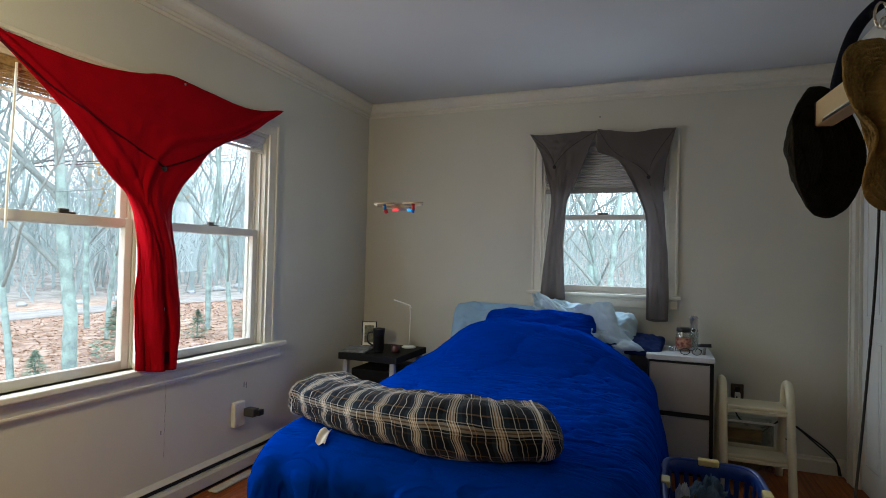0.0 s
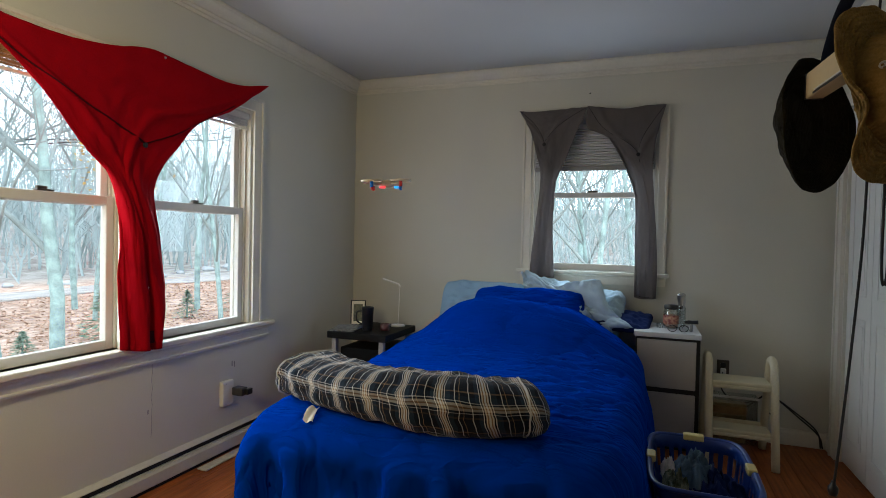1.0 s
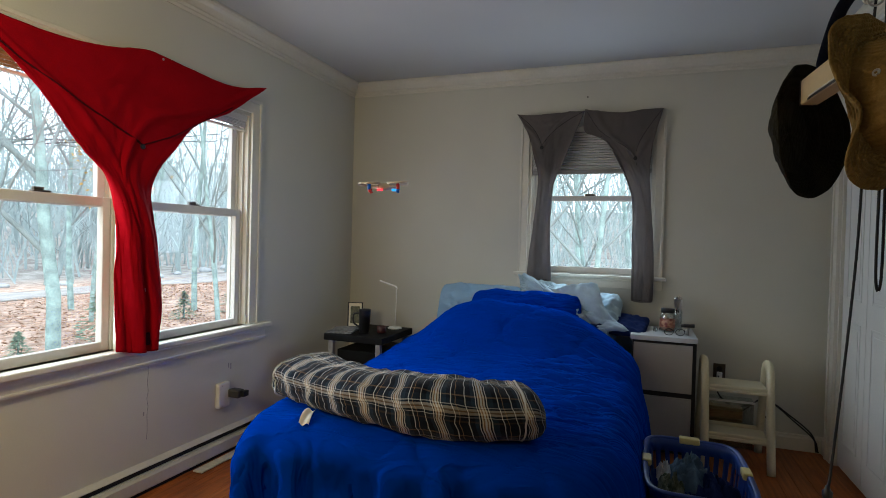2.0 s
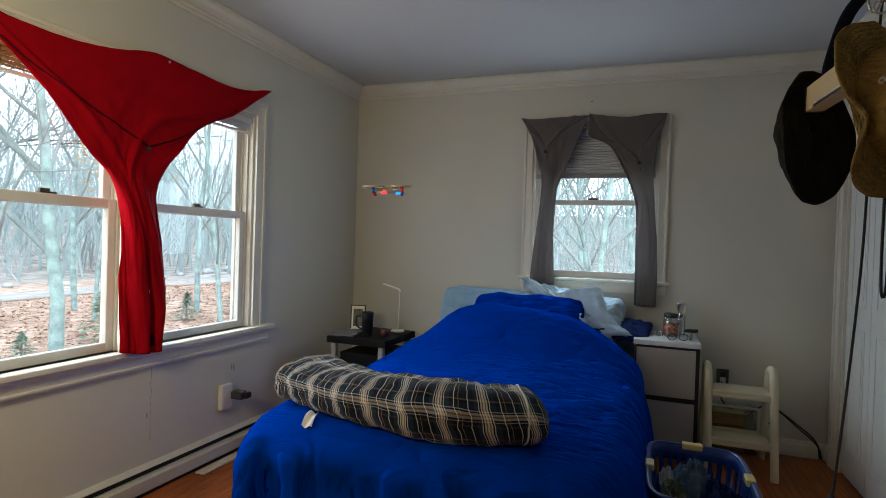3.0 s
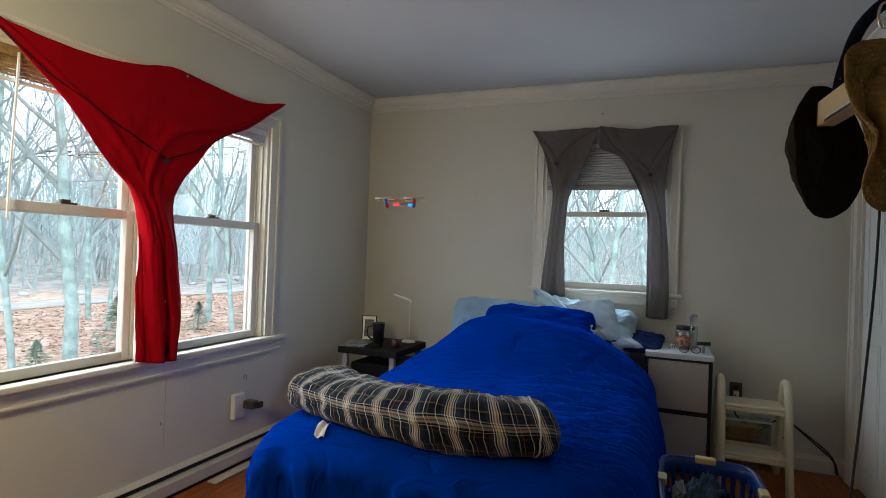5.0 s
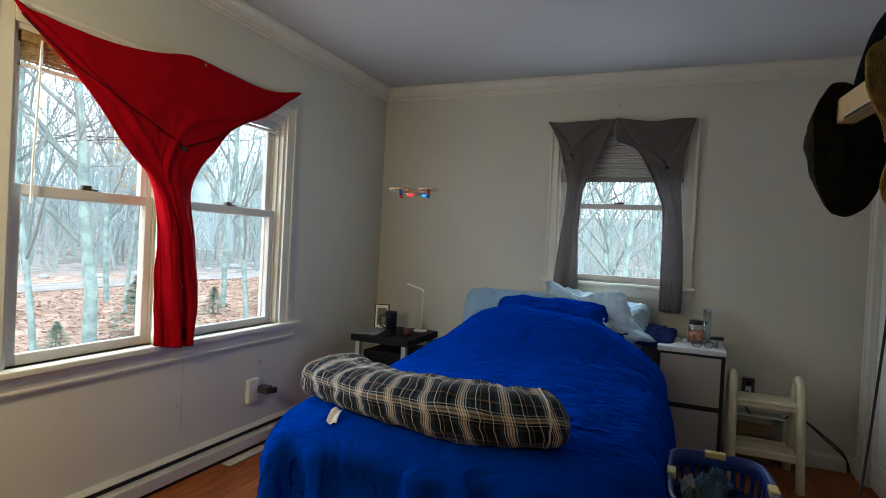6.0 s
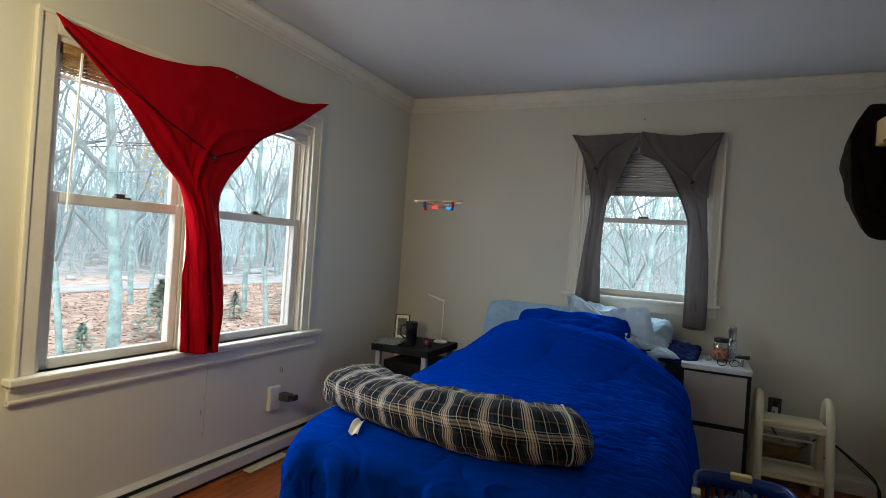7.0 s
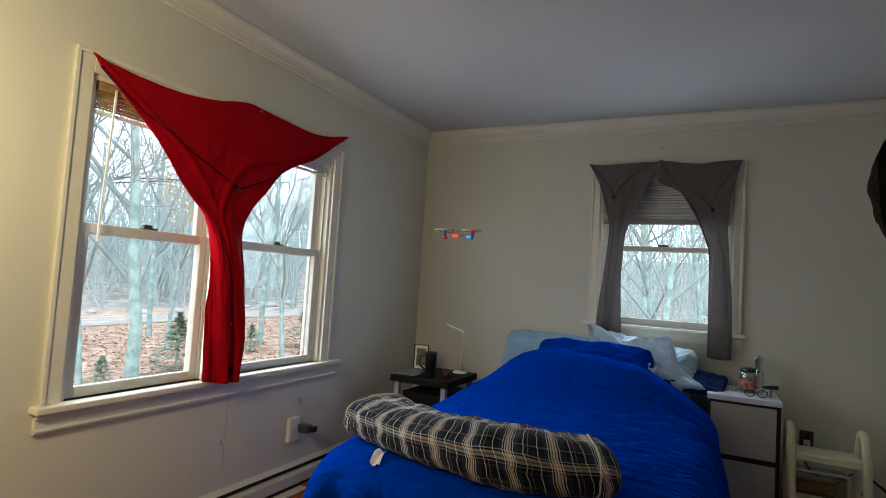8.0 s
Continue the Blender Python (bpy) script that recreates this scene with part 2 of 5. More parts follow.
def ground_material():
    """Leaf litter near the house and the road; grey leafless brush with haze painted in on the slope and to the north.
    """
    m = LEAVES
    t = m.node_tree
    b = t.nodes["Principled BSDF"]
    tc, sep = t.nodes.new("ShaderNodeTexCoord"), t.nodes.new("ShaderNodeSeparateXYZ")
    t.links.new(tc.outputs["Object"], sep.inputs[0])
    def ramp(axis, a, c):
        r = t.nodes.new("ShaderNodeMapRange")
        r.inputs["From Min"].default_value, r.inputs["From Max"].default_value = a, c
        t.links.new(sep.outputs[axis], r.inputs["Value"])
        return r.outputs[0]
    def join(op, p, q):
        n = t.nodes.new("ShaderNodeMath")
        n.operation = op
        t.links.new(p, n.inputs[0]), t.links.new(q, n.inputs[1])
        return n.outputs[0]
    # where the greyer, hazed tone is painted over the litter
    haze_mask = join("MAXIMUM", join("MAXIMUM", ramp(0, -30.5, -36.0), ramp(1, 24.0, 30.0)), join("MULTIPLY", ramp(1, 9.0, 14.0), ramp(0, -9.0, -6.0)))
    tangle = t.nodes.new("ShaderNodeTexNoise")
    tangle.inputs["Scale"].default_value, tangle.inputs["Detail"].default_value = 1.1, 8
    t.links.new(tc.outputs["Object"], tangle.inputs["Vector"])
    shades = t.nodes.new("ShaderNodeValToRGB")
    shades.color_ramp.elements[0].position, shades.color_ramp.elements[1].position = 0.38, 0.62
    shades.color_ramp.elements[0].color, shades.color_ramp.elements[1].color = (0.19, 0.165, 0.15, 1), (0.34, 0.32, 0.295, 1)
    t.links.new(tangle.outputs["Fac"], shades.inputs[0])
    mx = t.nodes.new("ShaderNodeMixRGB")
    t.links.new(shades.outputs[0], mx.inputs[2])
    t.links.new(haze_mask, mx.inputs[0])
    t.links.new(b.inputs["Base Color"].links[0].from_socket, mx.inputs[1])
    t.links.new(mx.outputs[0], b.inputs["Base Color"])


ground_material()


def plank_material():
    m = mat("orange_oak", (0.42, 0.125, 0.028), 0.45, second=(0.30, 0.082, 0.018), vary=0.2, scale=3, fine=40, bump=0.06, spec=0.25)
    t = m.node_tree
    b = t.nodes["Principled BSDF"]
    info, mul = t.nodes.new("ShaderNodeObjectInfo"), t.nodes.new("ShaderNodeMixRGB")
    tc, mp, no = t.nodes.new("ShaderNodeTexCoord"), t.nodes.new("ShaderNodeMapping"), t.nodes.new("ShaderNodeTexNoise")
    mp.inputs["Scale"].default_value = (22, 1.2, 22)
    no.inputs["Scale"].default_value, no.inputs["Detail"].default_value = 3.0, 6
    t.links.new(tc.outputs["Object"], mp.inputs[0]), t.links.new(mp.outputs[0], no.inputs["Vector"])
    rmp = t.nodes.new("ShaderNodeMapRange")
    rmp.inputs["To Min"].default_value, rmp.inputs["To Max"].default_value = 0.85, 1.1
    t.links.new(info.outputs["Random"], rmp.inputs["Value"])
    r2 = t.nodes.new("ShaderNodeMapRange")
    r2.inputs["From Min"].default_value, r2.inputs["From Max"].default_value = 0.3, 0.7
    r2.inputs["To Min"].default_value, r2.inputs["To Max"].default_value = 0.55, 1.1
    t.links.new(no.outputs["Fac"], r2.inputs["Value"])
    mm = t.nodes.new("ShaderNodeMath")
    mm.operation = "MULTIPLY"
    t.links.new(rmp.outputs[0], mm.inputs[0]), t.links.new(r2.outputs[0], mm.inputs[1])
    mul.blend_type = "MULTIPLY"
    mul.inputs[0].default_value = 1
    t.links.new(b.inputs["Base Color"].links[0].from_socket, mul.inputs[1])
    t.links.new(mm.outputs[0], mul.inputs[2])
    t.links.new(mul.outputs[0], b.inputs["Base Color"])
    return m


OAK = plank_material()


def plaid_material():
    """Flannel check: stripes along u (length, metres) and v (girth, metres) of the cloth's own layout."""
    m = mat("plaid_flannel", (0.03, 0.04, 0.06), 0.95, vary=0.15, scale=20, fine=260, bump=0.3, sheen=0.1, spec=0.1)
    t = m.node_tree
    b = t.nodes["Principled BSDF"]
    uv, sep = t.nodes.new("ShaderNodeUVMap"), t.nodes.new("ShaderNodeSeparateXYZ")
    t.links.new(uv.outputs[0], sep.inputs[0])

    def node(op, a, bb=None, c=None):
        n = t.nodes.new("ShaderNodeMath")
        n.operation = op
        for k, s in enumerate((a, bb, c)):
            if s is None:
                continue
            if isinstance(s, (int, float)):
                n.inputs[k].default_value = s
            else:
                t.links.new(s, n.inputs[k])
        return n.outputs[0]

    def bands(src, period, stripes):
        """Cloth colours across one repeat as a constant ramp."""
        f = node("FRACT", node("DIVIDE", src, period))
        r = t.nodes.new("ShaderNodeValToRGB")
        r.color_ramp.interpolation = "CONSTANT"
        e = r.color_ramp.elements
        e[0].position, e[0].color = 0.0, (*stripes[0][1], 1)
        e[1].position, e[1].color = stripes[1][0], (*stripes[1][1], 1)
        for p, c in stripes[2:]:
            k = e.new(p)
            k.color = (*c, 1)
        t.links.new(f, r.inputs[0])
        return r.outputs[0]

    ink, cream, tan, teal, white, brown = (0.008, 0.012, 0.024), (0.78, 0.74, 0.66), (0.36, 0.23, 0.12), (0.020, 0.040, 0.070), (0.80, 0.81, 0.82), (0.10, 0.065, 0.035)
    across = [(0, ink), (0.10, white), (0.120, ink), (0.24, teal), (0.33, white), (0.35, ink), (0.38, cream), (0.41, tan), (0.435, white), (0.475, tan), (0.50, cream), (0.53, ink), (0.56, white), (0.58, teal), (0.70, ink), (0.80, white), (0.82, ink), (0.90, tan), (0.915, ink)]
    along = [(0, ink), (0.16, brown), (0.20, ink), (0.30, white), (0.32, ink), (0.37, cream), (0.43, tan), (0.47, cream), (0.53, ink), (0.57, white), (0.59, teal), (0.72, ink), (0.80, tan), (0.83, ink)]
    mx = t.nodes.new("ShaderNodeMixRGB")
    mx.inputs[0].default_value = 0.34
    t.links.new(bands(sep.outputs["X"], 0.132, across), mx.inputs[1])
    t.links.new(bands(sep.outputs["Y"], 0.155, along), mx.inputs[2])
    mul = t.nodes.new("ShaderNodeMixRGB")
    mul.blend_type = "MULTIPLY"
    mul.inputs[0].default_value = 0.35
    t.links.new(mx.outputs[0], mul.inputs[1])
    no = t.nodes.new("ShaderNodeTexNoise")
    no.inputs["Scale"].default_value = 260
    t.links.new(no.outputs["Fac"], mul.inputs[2])
    t.links.new(mul.outputs[0], b.inputs["Base Color"])
    return m


PLAID = plaid_material()


# ---- builders ----
def link_mesh(name, me, material, parent=None, label="", smooth=False):
    me.materials.append(material)
    if smooth:
        for p in me.polygons:
            p.use_smooth = True
    ob = new(name, me)
    if parent is not None:
        ob.parent = parent
    if label:
        ob["label"] = label
    return ob


def part(name, bm, material, parent=None, label="", smooth=False):
    """One bmesh as one mesh object, under a thing or part; parents stand unrotated at the origin, or their pose is taken off."""
    bmesh.ops.recalc_face_normals(bm, faces=bm.faces[:])
    me = bpy.data.meshes.new(name)
    bm.to_mesh(me)
    bm.free()
    return link_mesh(name, me, material, parent, label, smooth)


def thing(name, label, category, group="", kind=""):
    return tagged(new(name), label, category, group, kind)


def box(x0, x1, y0, y1, z0, z1, bevel=0.004, segs=2, bm=None):
    bm2 = bmesh.new()
    bmesh.ops.create_cube(bm2, size=1, matrix=Matrix.LocRotScale(((x0 + x1) / 2, (y0 + y1) / 2, (z0 + z1) / 2), None, (abs(x1 - x0), abs(y1 - y0), abs(z1 - z0))))
    if bevel:
        bmesh.ops.bevel(bm2, geom=bm2.edges[:], offset=min(bevel, 0.45 * min(abs(x1 - x0), abs(y1 - y0), abs(z1 - z0))), segments=segs, affect="EDGES", profile=0.6)
    if bm is None:
        return bm2
    me = bpy.data.meshes.new("tmp")
    bm2.to_mesh(me)
    bm2.free()
    bm.from_mesh(me)
    bpy.data.meshes.remove(me)
    return bm


def turn(profile, n=24, at=(0, 0, 0), cap=True, sx=1.0, sy=1.0):
    """A body of revolution from (radius, height) pairs."""
    bm = bmesh.new()
    rings = [[bm.verts.new((at[0] + r * sx * math.cos(2 * math.pi * k / n), at[1] + r * sy * math.sin(2 * math.pi * k / n), at[2] + z)) for k in range(n)] for r, z in profile]
    for a, b in zip(rings, rings[1:]):
        for k in range(n):
            bm.faces.new((a[k], a[(k + 1) % n], b[(k + 1) % n], b[k]))
    if cap:
        bm.faces.new(rings[0][::-1]), bm.faces.new(rings[-1])
    return bm


def tube(points, radii, n=8, flat=1.0, up=(0, 0, 1), closed=False, bm=None):
    """A tube along points; radii one number or one each; flat squeezes it along its second axis."""
    bm = bm or bmesh.new()
    pts = [Vector(p) for p in points]
    if isinstance(radii, (int, float)):
        radii = [radii] * len(pts)
    rings, last = [], Vector(up)
    for i, p in enumerate(pts):
        a, b = pts[(i - 1) % len(pts) if closed else max(i - 1, 0)], pts[(i + 1) % len(pts) if closed else min(i + 1, len(pts) - 1)]
        d = (b - a).normalized()
        s = d.cross(last)
        if s.length < 1e-4:
            s = d.cross(Vector((1, 0.3, 0.2)))
        s.normalize()
        u = s.cross(d).normalized()
        last = u
        rings.append([bm.verts.new(p + radii[i] * (math.cos(2 * math.pi * k / n) * s + flat * math.sin(2 * math.pi * k / n) * u)) for k in range(n)])
    pairs = list(zip(rings, rings[1:])) + ([(rings[-1], rings[0])] if closed else [])
    for a, b in pairs:
        for k in range(n):
            bm.faces.new((a[k], a[(k + 1) % n], b[(k + 1) % n], b[k]))
    if not closed:
        bm.faces.new(rings[0][::-1]), bm.faces.new(rings[-1])
    return bm


def spline(points, n):
    """n + 1 points on a smooth curve through the given ones."""
    P = [Vector(p) for p in points]
    P = [2 * P[0] - P[1]] + P + [2 * P[-1] - P[-2]]
    out, m = [], len(P) - 3
    for k in range(n + 1):
        g = min(k / n * m, m - 1e-9)
        i, f = int(g), g - int(g)
        a, b, c, d = P[i:i + 4]
        out.append(0.5 * (2 * b + (c - a) * f + (2 * a - 5 * b + 4 * c - d) * f * f + (3 * b - a - 3 * c + d) * f ** 3))
    return out


def sheet(fn, nu, nv, thick=0.0, uv=None):
    """A grid fn(u, v), u and v from 0 to 1; with a thickness it is closed at its rims. Returns a mesh."""
    verts = [tuple(fn(i / nu, j / nv)) for j in range(nv + 1) for i in range(nu + 1)]
    w = nu + 1
    faces = [(j * w + i, j * w + i + 1, (j + 1) * w + i + 1, (j + 1) * w + i) for j in range(nv) for i in range(nu)]
    me = bpy.data.meshes.new("sheet")
    if thick:
        co = np.array(verts).reshape(nv + 1, nu + 1, 3)
        du, dv = np.gradient(co, axis=1), np.gradient(co, axis=0)
        nrm = np.cross(du, dv)
        nrm /= np.maximum(np.linalg.norm(nrm, axis=2, keepdims=True), 1e-9)
        back = (co - thick * nrm).reshape(-1, 3)
        k = len(verts)
        verts += [tuple(p) for p in back]
        faces += [tuple(k + q for q in f[::-1]) for f in faces]
        rim = [i for i in range(nu)] + [j * w + nu for j in range(nv)] + [nv * w + nu - i for i in range(nu)] + [(nv - j) * w for j in range(nv)]
        faces += [(a, k + a, k + b, b) for a, b in zip(rim, rim[1:] + rim[:1])]
    me.from_pydata(verts, [], faces)
    me.update()
    return me


def bell(x):
    return math.exp(-x * x)


def smooth01(x):
    x = min(1.0, max(0.0, x))
    return x * x * (3 - 2 * x)


def fbm(x, y, z=0.0, o=3):
    return noise.fractal(Vector((x, y, z)), 1.0, 2.0, o)


# ---- the room: walls, floor, ceiling ----
XW, XE, YN, YS, ZC = -2.40, 0.93, 3.28, -2.30, 2.50
WY0, WY1, WZ0, WZ1 = 0.50, 2.03, 0.71, 1.99       # west window opening
NX0, NX1, NZ0, NZ1 = -0.945, -0.085, 1.04, 2.10   # north window opening
DY0, DY1, DZ1 = 1.62, 3.10, 2.04                  # closet opening in the east wall


def wall(name, pieces, label):
    bm = bmesh.new()
    for p in pieces:
        box(*p, bevel=0, bm=bm)
    bmesh.ops.remove_doubles(bm, verts=bm.verts[:], dist=1e-5)
    return tagged(part(name, bm, WALL), label, "wall", kind="structure")


T = 0.14
wall("wall_west", [(XW - T, XW, YS, WY0, 0, ZC), (XW - T, XW, WY1, YN + T, 0, ZC), (XW - T, XW, WY0, WY1, 0, WZ0), (XW - T, XW, WY0, WY1, WZ1, ZC)], "cream painted plaster wall with a double window")
wall("wall_north", [(XW, NX0, YN, YN + T, 0, ZC), (NX1, XE + T, YN, YN + T, 0, ZC), (NX0, NX1, YN, YN + T, 0, NZ0), (NX0, NX1, YN, YN + T, NZ1, ZC)], "cream painted plaster wall with a single window")
wall("wall_east", [(XE, XE + T, YS, DY0, 0, ZC), (XE, XE + T, DY1, YN, 0, ZC), (XE, XE + T, DY0, DY1, DZ1, ZC)], "cream painted plaster wall with a closet opening")
wall("wall_south", [(XW - T, XE + T, YS - T, YS, 0, ZC)], "cream painted plaster wall")
# unseen walls behind the closed doors, added to stop light leaking in
wall("unseen_closet_wall", [(XE + 0.6, XE + 0.65, DY0 - 0.1, DY1 + 0.1, 0, ZC), (XE + T, XE + 0.6, DY0 - 0.1, DY0 - 0.05, 0, ZC), (XE + T, XE + 0.6, DY1 + 0.05, DY1 + 0.1, 0, ZC)], "unseen cream closet wall that blocks light at the door gaps")
tagged(part("ceiling", box(XW - T, XE + 0.65, YS - T, YN + T, ZC, ZC + 0.1, 0), CEIL), "matt pale grey painted ceiling", "ceiling", kind="structure")


def moulding(name, profile, a, b, inward, label, material=TRIM):
    """A straight moulding from a to b; profile of (out from the wall, height)."""
    a, b, n = Vector(a), Vector(b), Vector(inward)
    bm = bmesh.new()
    ends = [[bm.verts.new(e + n * o + Vector((0, 0, h))) for o, h in profile] for e in (a, b)]
    k = len(profile)
    for i in range(k):
        bm.faces.new((ends[0][i], ends[0][(i + 1) % k], ends[1][(i + 1) % k], ends[1][i]))
    bm.faces.new(ends[0][::-1]), bm.faces.new(ends[1])
    return tagged(part(name, bm, material), label, "trim", kind="structure")


CROWN = [(0, 0), (0.072, 0), (0.072, -0.014), (0.060, -0.022), (0.050, -0.040), (0.030, -0.062), (0.020, -0.066), (0.018, -0.080), (0.010, -0.084), (0.008, -0.100), (0, -0.100)]
moulding("crown_trim", CROWN, (XW, YS, ZC - 0.002), (XW, YN, ZC - 0.002), (1, 0, 0), "cream painted crown moulding")
moulding("crown_trim", CROWN, (XW, YN, ZC - 0.002), (XE, YN, ZC - 0.002), (0, -1, 0), "cream painted crown moulding")
moulding("crown_trim", CROWN, (XE, YS, ZC - 0.002), (XE, YN, ZC - 0.002), (-1, 0, 0), "cream painted crown moulding")
BASE = [(0, 0), (0.016, 0), (0.016, 0.075), (0.011, 0.085), (0.010, 0.096), (0, 0.10)]
moulding("baseboard", BASE, (XW, YN, 0.001), (XE, YN, 0.001), (0, -1, 0), "cream painted baseboard")
moulding("baseboard", BASE, (XE, DY1 + 0.09, 0.001), (XE, YN - 0.017, 0.001), (-1, 0, 0), "cream painted baseboard")
moulding("baseboard", BASE, (XE, YS, 0.001), (XE, DY0 - 0.09, 0.001), (-1, 0, 0), "cream painted baseboard")


# ---- windows ----
def sash(parent, axis, a0, a1, z0, z1, depth, stile=0.042, rail=0.045, top=None, thick=0.03):
    """A glazed sash in a wall; axis 'y' for the west wall (depth along x), 'x' for the north wall."""
    def b(p0, p1, q0, q1):
        return (depth - thick / 2, depth + thick / 2, p0, p1, q0, q1) if axis == "y" else (p0, p1, depth - thick / 2, depth + thick / 2, q0, q1)
    top = top or rail
    f = part("sash", box(*b(a0, a0 + stile, z0, z1), 0.005), VINYL, parent)
    part("stile", box(*b(a1 - stile, a1, z0, z1), 0.005), VINYL, f)
    part("rail", box(*b(a0 + stile, a1 - stile, z0, z0 + rail), 0.005), VINYL, f)
    part("rail", box(*b(a0 + stile, a1 - stile, z1 - top, z1), 0.005), VINYL, f)
    c = b(a0 + stile - 0.005, a1 - stile + 0.005, z0 + rail - 0.005, z1 - top + 0.005)
    c = (depth - 0.003, depth + 0.003, *c[2:]) if axis == "y" else (*c[:2], depth - 0.003, depth + 0.003, *c[4:])
    pane = part("pane", box(*c, 0), GLASS, f, "clear window glass")
    pane.visible_shadow = False
    return f


def west_window():
    w = thing("window_1", "cream wooden double window with two sash units", "window", kind="structure")
    ZM = 1.37
    # casing round the opening
    for y0, y1 in ((WY0 - 0.075, WY0), (WY1, WY1 + 0.078)):
        bm = box(XW, XW + 0.016, y0, y1, WZ0, WZ1 + 0.08, 0.003)
        outer = y0 if y0 < WY0 else y1 - 0.018
        box(XW + 0.0, XW + 0.024, outer, outer + 0.018, WZ0, WZ1 + 0.08, 0.004, bm=bm)
        part("casing", bm, TRIM, w)
    bm = box(XW, XW + 0.0175, WY0, WY1, WZ1, WZ1 + 0.08, 0.003)
    box(XW, XW + 0.026, WY0 - 0.074, WY1 + 0.077, WZ1 + 0.062, WZ1 + 0.081, 0.004, bm=bm)
    part("casing", bm, TRIM, w)
    # stool and apron
    part("window_sill", box(XW - 0.11, XW + 0.055, WY0 - 0.10, WY1 + 0.17, WZ0 - 0.028, WZ0, 0.009, 3), TRIM, w)
    bm = box(XW, XW + 0.018, WY0 - 0.085, WY1 + 0.15, WZ0 - 0.105, WZ0 - 0.0285, 0.003)
    box(XW, XW + 0.030, WY0 - 0.085, WY1 + 0.15, WZ0 - 0.048, WZ0 - 0.030, 0.006, bm=bm)
    box(XW, XW + 0.024, WY0 - 0.085, WY1 + 0.15, WZ0 - 0.098, WZ0 - 0.084, 0.005, bm=bm)
    part("apron", bm, TRIM, w)
    # jamb liners and the mullion between the units
    MY0, MY1 = 1.135, 1.295
    for y0, y1 in ((WY0, WY0 + 0.02), (WY1 - 0.02, WY1)):
        part("jamb", box(XW - T, XW, y0, y1, WZ0, WZ1, 0.002), TRIM, w)
    part("head_jamb", box(XW - T, XW, WY0 + 0.02, WY1 - 0.02, WZ1 - 0.02, WZ1, 0.002), TRIM, w)
    bm = box(XW - T, XW + 0.004, MY0 + 0.02, MY1 - 0.02, WZ0, WZ1 - 0.02, 0.002)
    box(XW - 0.002, XW + 0.014, MY0, MY1, WZ0, WZ1, 0.004, bm=bm)
    part("mullion", bm, TRIM, w)
    for y0, y1 in ((WY0 + 0.02, MY0 + 0.02), (MY1 - 0.02, WY1 - 0.02)):
        for k, (yy, s) in enumerate(((y0, 1), (y1, -1))):
            bm = bmesh.new()
            for d in (-0.115, -0.075, -0.035):
                box(XW + d, XW + d + 0.008, yy, yy + s * 0.014, WZ0, WZ1 - 0.02, 0.001, bm=bm) if s > 0 else box(XW + d, XW + d + 0.008, yy - 0.014, yy, WZ0, WZ1 - 0.02, 0.001, bm=bm)
            part("stop_bead", bm, VINYL, w)
        sash(w, "y", y0 + 0.014, y1 - 0.014, WZ0 - 0.003, ZM + 0.035, XW - 0.05, 0.038, 0.045, 0.042)
        up = sash(w, "y", y0 + 0.014, y1 - 0.014, ZM - 0.01, WZ1 - 0.022, XW - 0.09, 0.038, 0.042, 0.045)
        yc = (y0 + y1) / 2
        bm = box(XW - 0.066, XW - 0.036, yc - 0.035, yc + 0.035, ZM + 0.035, ZM + 0.043, 0.003)
        box(XW - 0.060, XW - 0.042, yc - 0.03, yc + 0.012, ZM + 0.043, ZM + 0.056, 0.005, bm=bm)
        part("sash_lock", bm, BRONZE, w, "dark metal sash lock")
    return w


west_window()


def north_window():
    w = thing("window_2", "white wooden sash window with a raised pleated shade", "window", kind="structure")
    ZM = 1.575
    for x0, x1 in ((NX0 - 0.062, NX0), (NX1, NX1 + 0.062)):
        bm = box(x0, x1, YN - 0.016, YN, NZ0, NZ1 + 0.065, 0.003)
        outer = x0 if x0 < NX0 else x1 - 0.016
        box(outer, outer + 0.016, YN - 0.024, YN, NZ0, NZ1 + 0.065, 0.004, bm=bm)
        part("casing", bm, TRIM, w)
    part("casing", box(NX0, NX1, YN - 0.0175, YN, NZ1, NZ1 + 0.065, 0.003), TRIM, w)
    part("window_sill", box(NX0 - 0.09, NX1 + 0.085, YN - 0.05, YN + 0.11, NZ0 - 0.024, NZ0, 0.008, 3), TRIM, w)
    bm = box(NX0 - 0.065, NX1 + 0.062, YN - 0.018, YN, NZ0 - 0.088, NZ0 - 0.0245, 0.003)
    box(NX0 - 0.065, NX1 + 0.062, YN - 0.028, YN, NZ0 - 0.042, NZ0 - 0.026, 0.005, bm=bm)
    part("apron", bm, TRIM, w)
    for x0, x1 in ((NX0, NX0 + 0.02), (NX1 - 0.02, NX1)):
        part("jamb", box(x0, x1, YN, YN + T, NZ0, NZ1, 0.002), TRIM, w)
    part("head_jamb", box(NX0 + 0.02, NX1 - 0.02, YN, YN + T, NZ1 - 0.02, NZ1, 0.002), TRIM, w)
    for xx in (NX0 + 0.02, NX1 - 0.034):
        bm = bmesh.new()
        for d in (0.027, 0.067, 0.107):
            box(xx, xx + 0.014, YN + d, YN + d + 0.008, NZ0, NZ1 - 0.02, 0.001, bm=bm)
        part("stop_bead", bm, VINYL, w)
    sash(w, "x", NX0 + 0.034, NX1 - 0.034, NZ0 + 0.004, ZM + 0.02, YN + 0.05, 0.036, 0.045, 0.036)
    sash(w, "x", NX0 + 0.034, NX1 - 0.034, ZM - 0.015, NZ1 - 0.022, YN + 0.09, 0.036, 0.036, 0.045)
